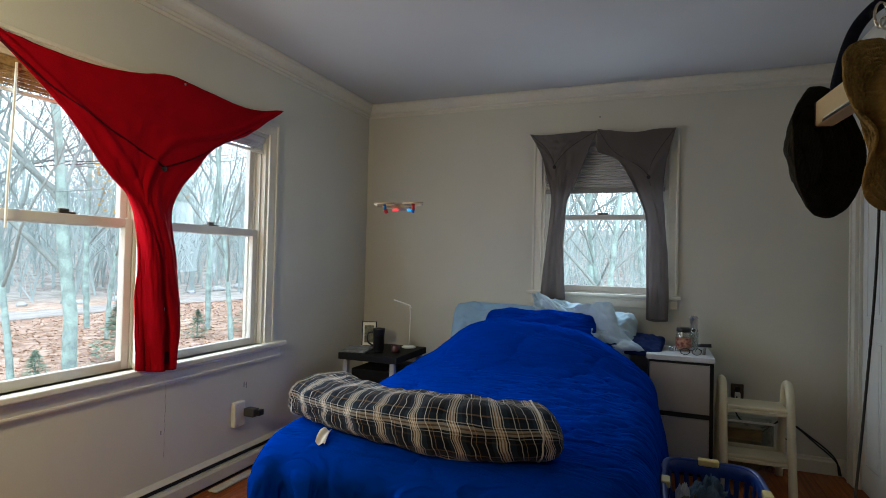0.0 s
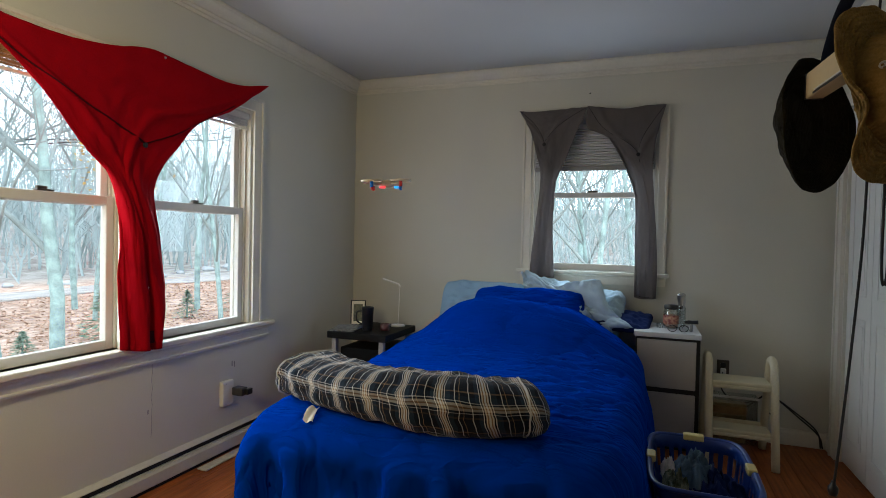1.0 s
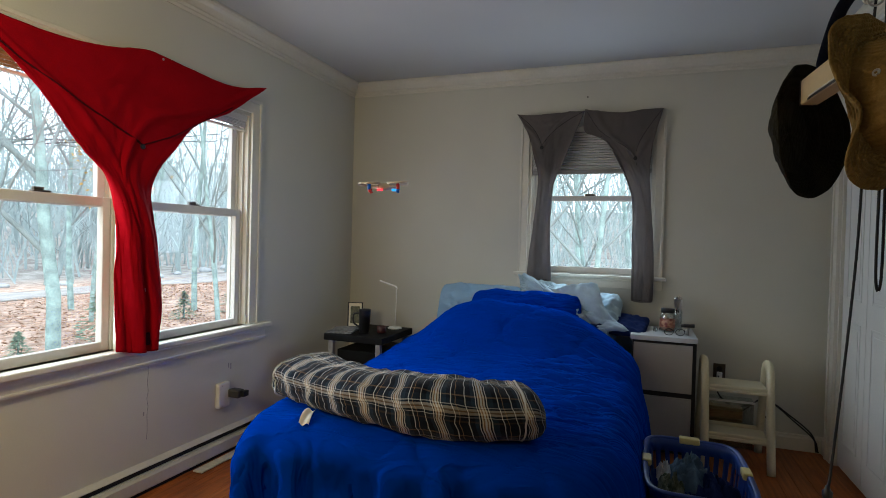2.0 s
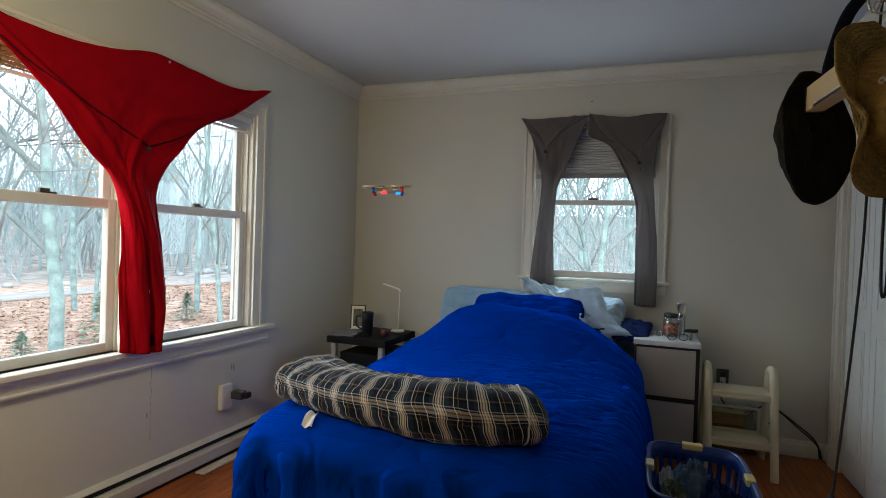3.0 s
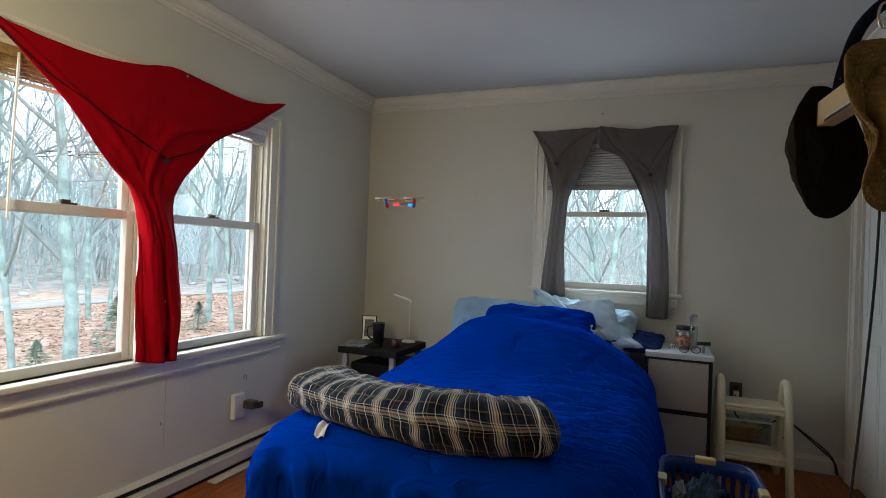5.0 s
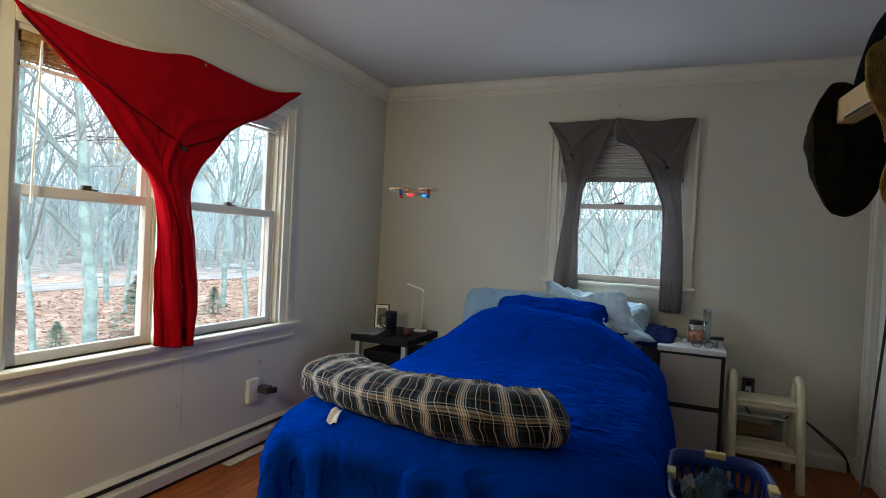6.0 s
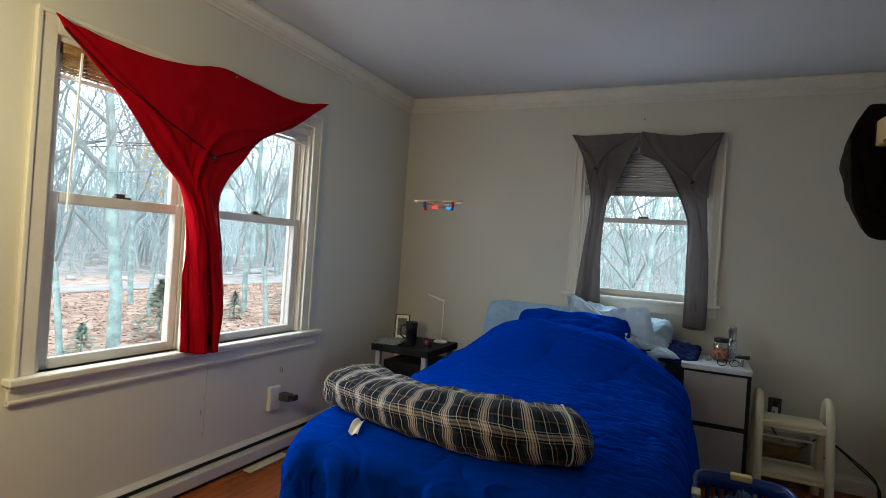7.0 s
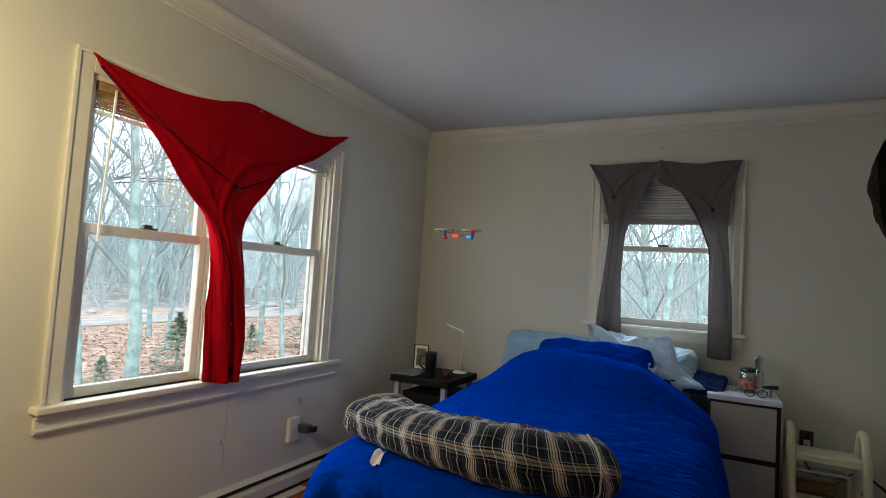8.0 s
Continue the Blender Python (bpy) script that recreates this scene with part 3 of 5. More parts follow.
    part("sash_lock", box(-0.55, -0.48, YN + 0.036, YN + 0.066, ZM + 0.02, ZM + 0.034, 0.004), BRONZE, w, "dark metal sash lock")
    return w


north_window()


def pleated_shade():
    s = thing("window_shade", "white pleated window shade drawn down over the upper sash", "window shade")
    part("headrail", box(NX0 + 0.025, NX1 - 0.025, YN + 0.005, YN + 0.032, NZ1 - 0.055, NZ1 - 0.022, 0.003), WHITEPLASTIC, s)
    z0, z1, n = 1.775, NZ1 - 0.055, 15
    bm = bmesh.new()
    rows = []
    for k in range(2 * n + 1):
        z = z1 + (z0 - z1) * k / (2 * n)
        y = YN + (0.007 if k % 2 else 0.026)
        rows.append([bm.verts.new((x, y, z)) for x in (NX0 + 0.028, NX1 - 0.028)] + [bm.verts.new((x, y + 0.003, z)) for x in (NX1 - 0.028, NX0 + 0.028)])
    for a, b in zip(rows, rows[1:]):
        for k in range(4):
            bm.faces.new((a[k], a[(k + 1) % 4], b[(k + 1) % 4], b[k]))
    part("pleats", bm, SHADE, s)
    part("bottom_rail", box(NX0 + 0.026, NX1 - 0.026, YN + 0.004, YN + 0.030, z0 - 0.028, z0 + 0.002, 0.004), GREYLEG, s, "grey bottom rail")
    return s


pleated_shade()


def rolled_blind(y0, y1, z, material, drop, label):
    b = thing("roller_blind", label, "blind")
    part("headrail", box(XW - 0.036, XW - 0.004, y0, y1, z - 0.035, z, 0.003), WHITEPLASTIC if drop < 0.07 else BAMBOO, b)
    for k in range(int(drop / 0.008)):
        zz = z - 0.038 - k * 0.008
        part("slat", tube([(XW - 0.020 + 0.004 * (k % 2), y0 + 0.004, zz), (XW - 0.018 + 0.004 * (k % 2), y1 - 0.004, zz)], 0.0042, 6), material, b)
    part("bottom_rail", box(XW - 0.034, XW - 0.008, y0, y1, z - 0.052 - drop, z - 0.040 - drop, 0.003), WHITEPLASTIC, b)
    return b


rb = rolled_blind(0.535, 1.14, WZ1 - 0.022, BAMBOO, 0.075, "tan bamboo blind rolled up at the window head")
part("cord", tube(spline([(XW + 0.004, 0.60, 1.95), (XW + 0.006, 0.592, 1.7), (XW + 0.004, 0.585, 1.5), (XW + 0.003, 0.583, 1.33)], 12), 0.005, 6), WHITEPLASTIC, rb, "translucent blind wand")
rolled_blind(1.30, 2.0, WZ1 - 0.022, SHADE, 0.045, "white slatted blind drawn up at the window head")
tagged(part("lift_cord", tube(spline([(XW + 0.017, 1.145, 1.93), (XW + 0.019, 1.135, 1.3), (XW + 0.02, 1.16, 0.95), (XW + 0.02, 1.14, 0.75)], 16), 0.002, 5), WHITEPLASTIC), "thin white blind cord hanging at the window", "cord")


# ---- curtains ----
def coons(L, R, Tp, B):
    """A patch between four boundary curves (functions of 0..1 giving Vectors)."""
    def f(u, v):
        return (1 - u) * L(v) + u * R(v) + (1 - v) * Tp(u) + v * B(u) - ((1 - u) * (1 - v) * Tp(0) + u * (1 - v) * Tp(1) + (1 - u) * v * B(0) + u * v * B(1))
    return f


def curve(points, n=60):
    s = spline(points, n)
    def f(t):
        g = min(max(t, 0), 1) * n
        i = min(int(g), n - 1)
        return s[i].lerp(s[i + 1], g - i)
    return f


def red_curtain():
    c = thing("red_curtain", "red fleece cloth pinned over the window and gathered into a tail", "curtain", group="makeshift curtains")
    x = XW + 0.05
    top = curve([(x, 0.46, 2.045), (x, 0.62, 2.025), (x, 0.82, 2.02), (x, 1.04, 2.05), (x, 1.24, 2.10), (x, 1.47, 2.09), (x, 1.78, 2.085), (x, 2.085, 2.15)])
    left = curve([(x, 0.46, 2.045), (x, 0.585, 1.94), (x, 0.755, 1.80), (x, 0.93, 1.60), (x, 1.06, 1.49), (x, 1.10, 1.30), (x, 1.095, 1.0), (x, 1.105, 0.715)])
    right = curve([(x, 2.085, 2.15), (x, 1.80, 1.945), (x, 1.57, 1.83), (x, 1.425, 1.685), (x, 1.285, 1.47), (x, 1.325, 1.2), (x, 1.36, 0.93), (x, 1.335, 0.695)])
    bot = curve([(x, 1.105, 0.715), (x, 1.18, 0.70), (x, 1.26, 0.692), (x, 1.335, 0.695)])
    base = coons(left, right, top, bot)
    def f(u, v):
        p = base(u, v)
        tail = smooth01((v - 0.45) / 0.2)
        s = u - 0.5
        fold = (0.010 * math.cos(2 * math.pi * (2.4 * u + 0.25 * math.sin(3 * v))) + 0.005 * math.cos(19 * u + 4 * v) + 0.003 * math.cos(31 * u + 3 * math.sin(5 * v))) * tail
        bulge = 0.03 * (1 - (2 * s) ** 2) * (0.4 + tail)
        crease = 0.012 * bell((abs(s) * 2 - (1 - 1.75 * v)) / 0.07) * (1 - tail)
        soft = 0.012 * fbm(4 * u, 5 * v, 1.0) + 0.004 * fbm(14 * u, 11 * v, 4.0)
        return p + Vector((fold + bulge + crease + soft, 0, 0))
    link_mesh("cloth", sheet(f, 90, 150, 0.006), RED, c, smooth=True)
    # the two seams that run from the pinned corners to the button
    grid = [f(i / 60, j / 90) for i in range(61) for j in range(91)]
    def on_cloth(y, z):
        k = min(grid, key=lambda q: (q.y - y) ** 2 + (q.z - z) ** 2)
        return Vector((k.x + 0.004, y, z))
    for ends in ([(0, 0.50, 2.01), (0, 0.64, 1.915), (0, 0.90, 1.785), (0, 1.215, 1.655)], [(0, 1.215, 1.655), (0, 1.40, 1.735), (0, 1.62, 1.86), (0, 1.80, 1.965)]):
        part("seam", tube([on_cloth(q.y, q.z) for q in spline(ends, 24)], 0.0085, 6, 0.4), REDSEAM, c, "dark stitched seam")
    p = on_cloth(1.215, 1.648)
    part("button", turn([(0.002, 0), (0.012, 0.001), (0.013, 0.006), (0.009, 0.009), (0.002, 0.009)], 14), BLACKPLASTIC, c, "black button").matrix_basis = pose(p.x + 0.002, p.y, p.z, 0, 90, 0)
    p = f(0.62, 0.86)
    part("care_tag", box(p.x + 0.008, p.x + 0.012, p.y - 0.03, p.y - 0.012, p.z - 0.01, p.z + 0.05, 0.001), WHITECLOTH, c, "small white care tag")
    # solid dark box puts the shade of the hem opening into colour
    p = f(0.62, 0.98)
    part("hem_shade", box(p.x + 0.004, p.x + 0.018, p.y - 0.045, p.y + 0.03, p.z - 0.005, p.z + 0.055, 0.006), REDSEAM, c, "dark box for the shade inside the folded hem")
    return c


red_curtain()


def grey_curtain(mirror):
    lab = "grey twill cloth pinned open beside the window like a curtain"
    c = thing("grey_curtain", lab, "curtain", group="makeshift curtains")
    y = YN - 0.05
    if not mirror:
        top = curve([(-1.03, y, 2.175), (-0.92, y, 2.163), (-0.79, y, 2.168), (-0.66, y, 2.172), (-0.553, y - 0.01, 2.172)])
        left = curve([(-1.03, y, 2.175), (-0.955, y, 2.045), (-0.90, y, 1.86), (-0.868, y, 1.69), (-0.897, y, 1.35), (-0.930, y - 0.02, 1.0)])
        right = curve([(-0.553, y - 0.01, 2.172), (-0.604, y, 2.055), (-0.697, y, 1.81), (-0.760, y, 1.645), (-0.772, y, 1.352), (-0.752, y - 0.02, 0.985)])
        bot = curve([(-0.930, y - 0.02, 1.0), (-0.865, y - 0.02, 0.985), (-0.80, y - 0.02, 0.98), (-0.752, y - 0.02, 0.985)])
        bu = 0.30
    else:
        top = curve([(-0.553, y - 0.012, 2.182), (-0.44, y, 2.165), (-0.295, y, 2.150), (-0.17, y, 2.162), (-0.048, y, 2.163)])
        left = curve([(-0.553, y - 0.012, 2.182), (-0.552, y - 0.01, 2.03), (-0.435, y, 1.983), (-0.342, y, 1.845), (-0.252, y, 1.64), (-0.226, y, 1.50), (-0.219, y, 1.167), (-0.217, y - 0.02, 0.88)])
        right = curve([(-0.048, y, 2.163), (-0.102, y, 1.96), (-0.122, y, 1.76), (-0.116, y, 1.62), (-0.094, y, 1.369), (-0.082, y, 1.057), (-0.084, y - 0.02, 0.878)])
        bot = curve([(-0.217, y - 0.02, 0.88), (-0.17, y - 0.02, 0.872), (-0.12, y - 0.02, 0.874), (-0.084, y - 0.02, 0.878)])
        bu = 0.66
    base = coons(left, right, top, bot)
    def f(u, v):
        p = base(u, v)
        tail = smooth01((v - 0.3) / 0.2)
        s = u - bu
        fold = (0.020 * bell(s / 0.22) + 0.008 * math.cos(12 * u + 3 * v)) * tail
        crease = 0.010 * bell((abs(s) * 2 - (1 - 3.1 * v)) / 0.09) * (1 - tail)
        soft = 0.010 * fbm(3 * u, 5 * v, 7.0 + mirror) + 0.003 * fbm(12 * u, 12 * v, 3.0)
        return p - Vector((0, fold + crease + soft + 0.012, 0))
    link_mesh("cloth", sheet(f, 60, 110, 0.006), GREYCLOTH, c, smooth=True)
    for u0 in (0.02, 0.98):
        pts = [f(u0 + (bu - u0) * k / 24, 0.01 + 0.29 * k / 24) - Vector((0, 0.004, 0)) for k in range(25)]
        part("seam", tube(pts, 0.004, 6, 0.5), GREYSEAM, c, "dark stitched seam")
    pts = [f(bu, 0.32 + 0.67 * k / 24) - Vector((0, 0.003, 0)) for k in range(25)]
    part("seam", tube(pts, 0.0035, 6, 0.5), GREYSEAM, c, "dark stitched seam")
    p = f(bu, 0.31)
    part("button", turn([(0.002, 0), (0.012, 0.001), (0.013, 0.006), (0.009, 0.009), (0.002, 0.009)], 14), BLACKPLASTIC, c, "black button").matrix_basis = pose(p.x, p.y - 0.004, p.z, 90, 0, 0)
    pts = [f(0.06 + 0.88 * k / 20, 0.992) - Vector((0, 0.001, 0)) for k in range(21)]
    part("hem", tube(pts, 0.006, 6, 0.7), GREYSEAM, c, "dark hem")
    return c


grey_curtain(0)
grey_curtain(1)


# ---- the bed and what lies on it ----
BX, BH, BF, BT = -0.915, 0.758, 1.05, 0.535   # centre line, half width, foot, top


def bed():
    b = thing("bed", "queen bed with a dark base under a blue comforter", "bed")
    part("box_spring", box(BX - 0.66, BX + 0.66, 1.22, 3.20, 0.16, 0.32, 0.03, 3), NAVY, b, "dark navy covered box spring")
    part("mattress", box(BX - 0.67, BX + 0.67, 1.22, 3.21, 0.322, 0.49, 0.06, 4), NAVY, b, "mattress in a navy sheet", smooth=True)
    for sx in (-1, 1):
        for y in (1.30, 3.1):
            part("leg", box(BX + sx * 0.60 - 0.03, BX + sx * 0.60 + 0.03, y - 0.03, y + 0.03, 0, 0.165, 0.006), BLACKWOOD, b)
    return b


bed()


def mound(x, y):
    """Height of the pillows and bedding under the comforter."""
    a = 0.305 * math.exp(-abs((x + 0.85) / 0.59) ** 3.2) * (0.84 * bell((y - 2.66) / (0.225 if y < 2.66 else 0.9)) + 0.16 * bell((y - 2.6) / 0.75))
    b = 0.06 * bell((x + 1.25) / 0.3) * bell((y - 2.7) / 0.35)
    return a + b


def comforter():
    c = thing("comforter", "royal blue quilted comforter spread over the bed", "comforter")
    R, DROP, LEN = 0.11, 0.50, 1.865
    W = BH + DROP
    def bend(s, edge):
        """Plan position and drop for a cloth length s out from the middle, over an edge with a round shoulder."""
        flat = edge - R
        if s <= flat:
            return s, 0.0
        arc = R * math.pi / 2
        if s < flat + arc:
            a = (s - flat) / R
            return flat + R * math.sin(a), R * (1 - math.cos(a))
        return edge + 0.03 * smooth01((s - flat - arc) / 0.3), R + (s - flat - arc)
    def f(u, v):
        s = (2 * u - 1) * (W + 0.02)
        l = v * (LEN + DROP)                      # 0 at the head side, on to the foot
        px, dx = bend(abs(s), BH)
        py, dy = bend(l, LEN)
        y = BF + LEN - py
        x = BX + math.copysign(px, s)
        mz = mound(x, y)
        z = BT + mz - dx - dy
        # the folded-back, rounded end over the pillows
        z -= 0.22 * smooth01((y - 2.72) / 0.22)
        # hanging folds
        hang = smooth01(dx / 0.25)
        hfoot = smooth01(dy / 0.25)
        out = 0.026 * math.sin(23 * y + 2.0 * fbm(2 * y, 3.0)) * hang + 0.02 * fbm(5 * y, 2 * dx, 5) * hang
        x += math.copysign(out, s)
        y -= (0.034 * math.sin(31 * x + 3.5 * fbm(2 * x, 9.0)) * (0.6 + 0.7 * fbm(2.3 * x, 4.0)) + 0.045 * fbm(7 * x, 2 * dy, 8) + 0.014 * fbm(13 * x, 1.2 * dy, 2)) * hfoot
        if dx > 0.05 and dy > 0.05:
            x -= math.copysign(0.25 * min(dx, dy) ** 1.0 * 0.6, s)
            y += 0.12 * min(dx, dy)
            z = max(z, 0.05 + 0.02 * math.sin(20 * x))
        z = max(z, 0.03)
        top = (1 - hang) * (1 - hfoot)
        # the foot corners sag and round off
        cut = smooth01((1.34 - y) / 0.34)
        x -= math.copysign((0.10 if s > 0 else 0.06) * cut * smooth01((abs(s) - 0.45) / 0.4), s)
        x -= math.copysign(0.15 * cut * smooth01((dx - 0.05) / 0.35), s)
        y -= 0.025 * bell((dy - 0.10) / 0.08)
        z -= (0.05 if s > 0 else 0.02) * cut * smooth01((abs(s) - 0.5) / 0.3) * (1 - hang)
        # wrinkles: fine ones pulled from the mound across to the east side, soft swells elsewhere
        side = smooth01((x + 0.95) / 0.5) * smooth01((2.75 - y) / 0.3) * smooth01((y - 1.2) / 0.4)
        z += top * side * (0.012 * math.sin(52 * (y + 0.28 * x) + 3.0 * fbm(3 * x, 3 * y)) * (0.4 + 0.6 * fbm(4 * x, 7 * y, 2)) + 0.017 * fbm(5 * x, 26 * y, 6) + 0.015 * (0.5 - abs(fbm(3 * x + 0.6 * y, 14 * y - 4 * x, 11))) ** 3 * 4)
        z += top * 0.007 * (0.6 - abs(fbm(2.5 * x, 7 * y + 2 * x, 21))) ** 3 * 4 * smooth01((y - 1.3) / 0.3)
        z += top * (0.010 * fbm(2.2 * x, 2.6 * y, 3) + 0.005 * fbm(4 * x, 11 * y, 1) + 0.0025 * fbm(18 * x, 20 * y, 4))
        # quilting: a lattice of waved stitch lines sinks into the wadding
        for sgn in (1, -1):
            q = (s + sgn * l + 0.03 * math.sin(14 * (s - sgn * l))) / 0.44
            d = abs(q - round(q)) * 0.44
            k = 0.008 * bell(d / 0.018)
            z -= k * top
            x -= math.copysign(k * hang, s)
            y += k * hfoot
        return Vector((x, y, z))
    link_mesh("quilt", sheet(f, 250, 250, 0.014), BLUE, c, smooth=True)
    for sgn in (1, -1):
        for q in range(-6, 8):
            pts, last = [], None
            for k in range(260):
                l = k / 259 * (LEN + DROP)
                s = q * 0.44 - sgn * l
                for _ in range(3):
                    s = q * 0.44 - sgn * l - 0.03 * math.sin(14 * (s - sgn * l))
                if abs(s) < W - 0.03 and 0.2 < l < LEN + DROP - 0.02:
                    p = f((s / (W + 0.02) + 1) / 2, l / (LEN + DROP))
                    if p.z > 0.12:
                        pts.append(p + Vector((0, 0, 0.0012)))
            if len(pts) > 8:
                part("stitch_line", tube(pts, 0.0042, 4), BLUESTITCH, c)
    return c


comforter()


def cushion(name, centre, size, turn_xyz, material, label, category="pillow", puff=0.5, seed=0, crumple=0.02):
    """A soft stuffed pillow: two puffed faces that meet in a pinched seam with pointed corners."""
    a, b, h = size[0] / 2, size[1] / 2, size[2] / 2
    n, verts, faces = 40, [], []
    def pt(u, v, sgn):
        x, y = 2 * u - 1, 2 * v - 1
        k = max(0.0, (1 - abs(x) ** 2.6) * (1 - abs(y) ** 2.6)) ** puff
        rnd = 1 - 0.13 * (x * y) ** 4
        px = a * x * (1 - 0.04 * (1 - y * y)) * rnd
        py = b * y * (1 - 0.04 * (1 - x * x)) * rnd
        w = crumple * (fbm(3 * x, 3 * y, seed) + 0.5 * fbm(8 * x, 8 * y, seed + 3)) * (0.3 + k)
        return (px + 0.4 * w, py + 0.3 * w, sgn * h * k + w)
    me = bpy.data.meshes.new(name)
    for sgn in (1, -1):
        o = len(verts)
        verts += [pt(i / n, j / n, sgn) for j in range(n + 1) for i in range(n + 1)]
        faces += [(o + j * (n + 1) + i, o + j * (n + 1) + i + 1, o + (j + 1) * (n + 1) + i + 1, o + (j + 1) * (n + 1) + i)[::sgn] for j in range(n) for i in range(n)]
    me.from_pydata(verts, [], faces)
    bm = bmesh.new()
    bm.from_mesh(me)
    bmesh.ops.remove_doubles(bm, verts=bm.verts[:], dist=1e-5)
    bpy.data.meshes.remove(me)
    ob = part(name, bm, material, smooth=True)
    ob.matrix_basis = pose(*centre, *turn_xyz)
    return tagged(ob, label, category, group="pillows on the bed")


cushion("pillow", (-1.24, 3.10, 0.735), (0.66, 0.46, 0.20), (66, 0, 2), PALEBLUE, "pale blue cotton pillow leaning on the wall", seed=1)
cushion("pillow", (-0.60, 3.07, 0.76), (0.66, 0.48, 0.20), (58, 8, -4), PALESHEET, "crumpled pale blue pillow in a rumpled case", seed=5, crumple=0.055)
cushion("pillow", (-0.89, 2.925, 0.735), (0.78, 0.44, 0.16), (60, 0, 0), BLUE, "royal blue pillow matching the comforter", seed=9)
cushion("pillow", (-0.325, 3.06, 0.742), (0.46, 0.30, 0.075), (16, 3, -8), NAVY, "dark navy pillow beside the cabinet", seed=12, crumple=0.015)


def rumpled_sheet():
    """The loose pillowcase end that spills towards the cabinet."""
    top = curve([(-0.965, 3.12, 1.022), (-0.89, 3.11, 1.027), (-0.725, 3.06, 0.95), (-0.56, 3.02, 0.985), (-0.42, 2.98, 1.0)])
    bot = curve([(-0.93, 3.08, 0.90), (-0.76, 3.05, 0.85), (-0.53, 2.96, 0.74), (-0.38, 2.92, 0.70), (-0.215, 2.88, 0.725)])
    left, right = curve([(-0.965, 3.12, 1.022), (-0.95, 3.10, 0.96), (-0.93, 3.08, 0.90)]), curve([(-0.42, 2.98, 1.0), (-0.37, 2.95, 0.86), (-0.29, 2.92, 0.775), (-0.215, 2.88, 0.725)])
    base = coons(left, right, top, bot)
    def f(u, v):
        k = 0.034 * fbm(5 * u, 2.5 * v, 2) + 0.026 * math.sin(16 * u + 6 * v + 3 * fbm(3 * u, 3 * v)) * (0.5 + 0.5 * fbm(2 * u, 2 * v, 8))
        return base(u, v) + Vector((0, -k, 0.7 * k))
    ob = link_mesh("pillowcase", sheet(f, 70, 40, 0.005), PALESHEET, smooth=True)
    return tagged(ob, "rumpled pale blue pillowcase draped over the pillows", "pillowcase")


rumpled_sheet()


def plaid_bolster():
    c = thing("bolster_pillow", "long plaid flannel bolster lying across the bed", "pillow")
    line = spline([(-1.575, 1.42, 0), (-1.39, 1.33, 0), (-1.15, 1.245, 0), (-0.90, 1.205, 0), (-0.68, 1.225, 0), (-0.47, 1.315, 0)], 90)
    n, ring, verts, uvs = 48, [], [], []
    length = 0.0
    for i, p in enumerate(line):
        k = i / 90
        d = (line[min(i + 1, 90)] - line[max(i - 1, 0)]).normalized()
        side = Vector((d.y, -d.x, 0))
        if i:
            length += (p - line[i - 1]).length
        end = min(1, (1 - (1 - min(k / 0.05, 1)) ** 2) ** 0.5 + 0.05) * min(1, (1 - (1 - min((1 - k) / 0.085, 1)) ** 2) ** 0.5 + 0.05)
        rw = (0.150 + 0.012 * math.sin(5 * k + 1)) * end
        rh = (0.091 - 0.010 * math.sin(7 * k)) * end
        base = BT + 0.012 + mound(p.x, p.y)
        row = []
        for j in range(n + 1):
            a = 2 * math.pi * j / n - math.pi / 2
            ca, sa = math.cos(a), math.sin(a)
            sq = 1 + 0.10 * abs(math.sin(2 * a))
            wob = 1 + 0.09 * fbm(11 * k, 1.8 * ca, 1.8 * sa) + 0.04 * fbm(30 * k, 4 * ca, 4 * sa) + 0.026 * math.sin(70 * k + 3 * ca + 4 * fbm(6 * k, ca, sa)) * (0.5 + 0.5 * sa)
            off = side * (rw * ca * sq * wob) + Vector((0, 0, rh * (1 + sa * sq * wob) * (1 if sa > 0 else 1) + (0.091 - rh) * 0.6))
            row.append(Vector((p.x, p.y, base)) + off)
            uvs.append((length + 0.14 * j / n + 0.009 * fbm(4 * k, 2 * ca, 2 * sa), 0.75 * j / n + 0.010 * fbm(6 * k, 3 * ca)))
        ring.append(row)
    me = bpy.data.meshes.new("cover")
    w = n + 1
    me.from_pydata([tuple(p) for r in ring for p in r], [], [(i * w + j, i * w + j + 1, (i + 1) * w + j + 1, (i + 1) * w + j) for i in range(90) for j in range(n)] + [tuple(range(n))[::-1], tuple(90 * w + j for j in range(n))])
    lay = me.uv_layers.new(name="UVMap")
    for l in me.loops:
        lay.data[l.index].uv = uvs[l.vertex_index]
    link_mesh("cover", me, PLAID, c, smooth=True)
    for i, s in ((82, 1.012), (5, 1.012)):
        mid = sum(ring[i][:-1], Vector()) / n
        part("piping", tube([mid + (p - mid) * s for p in ring[i][:-1]], 0.0034, 6, closed=True), WHITECLOTH, c, "pale piping round the end")
    tag = sheet(lambda u, v: (-1.375 + 0.045 * u + 0.010 * v, 1.150 - 0.065 * v, 0.572 - 0.036 * v * v + 0.006 * math.sin(7 * u + 2 * v)), 8, 8, 0.002)
    link_mesh("care_tag", tag, WHITECLOTH, c, "white care tag")
    return c


plaid_bolster()


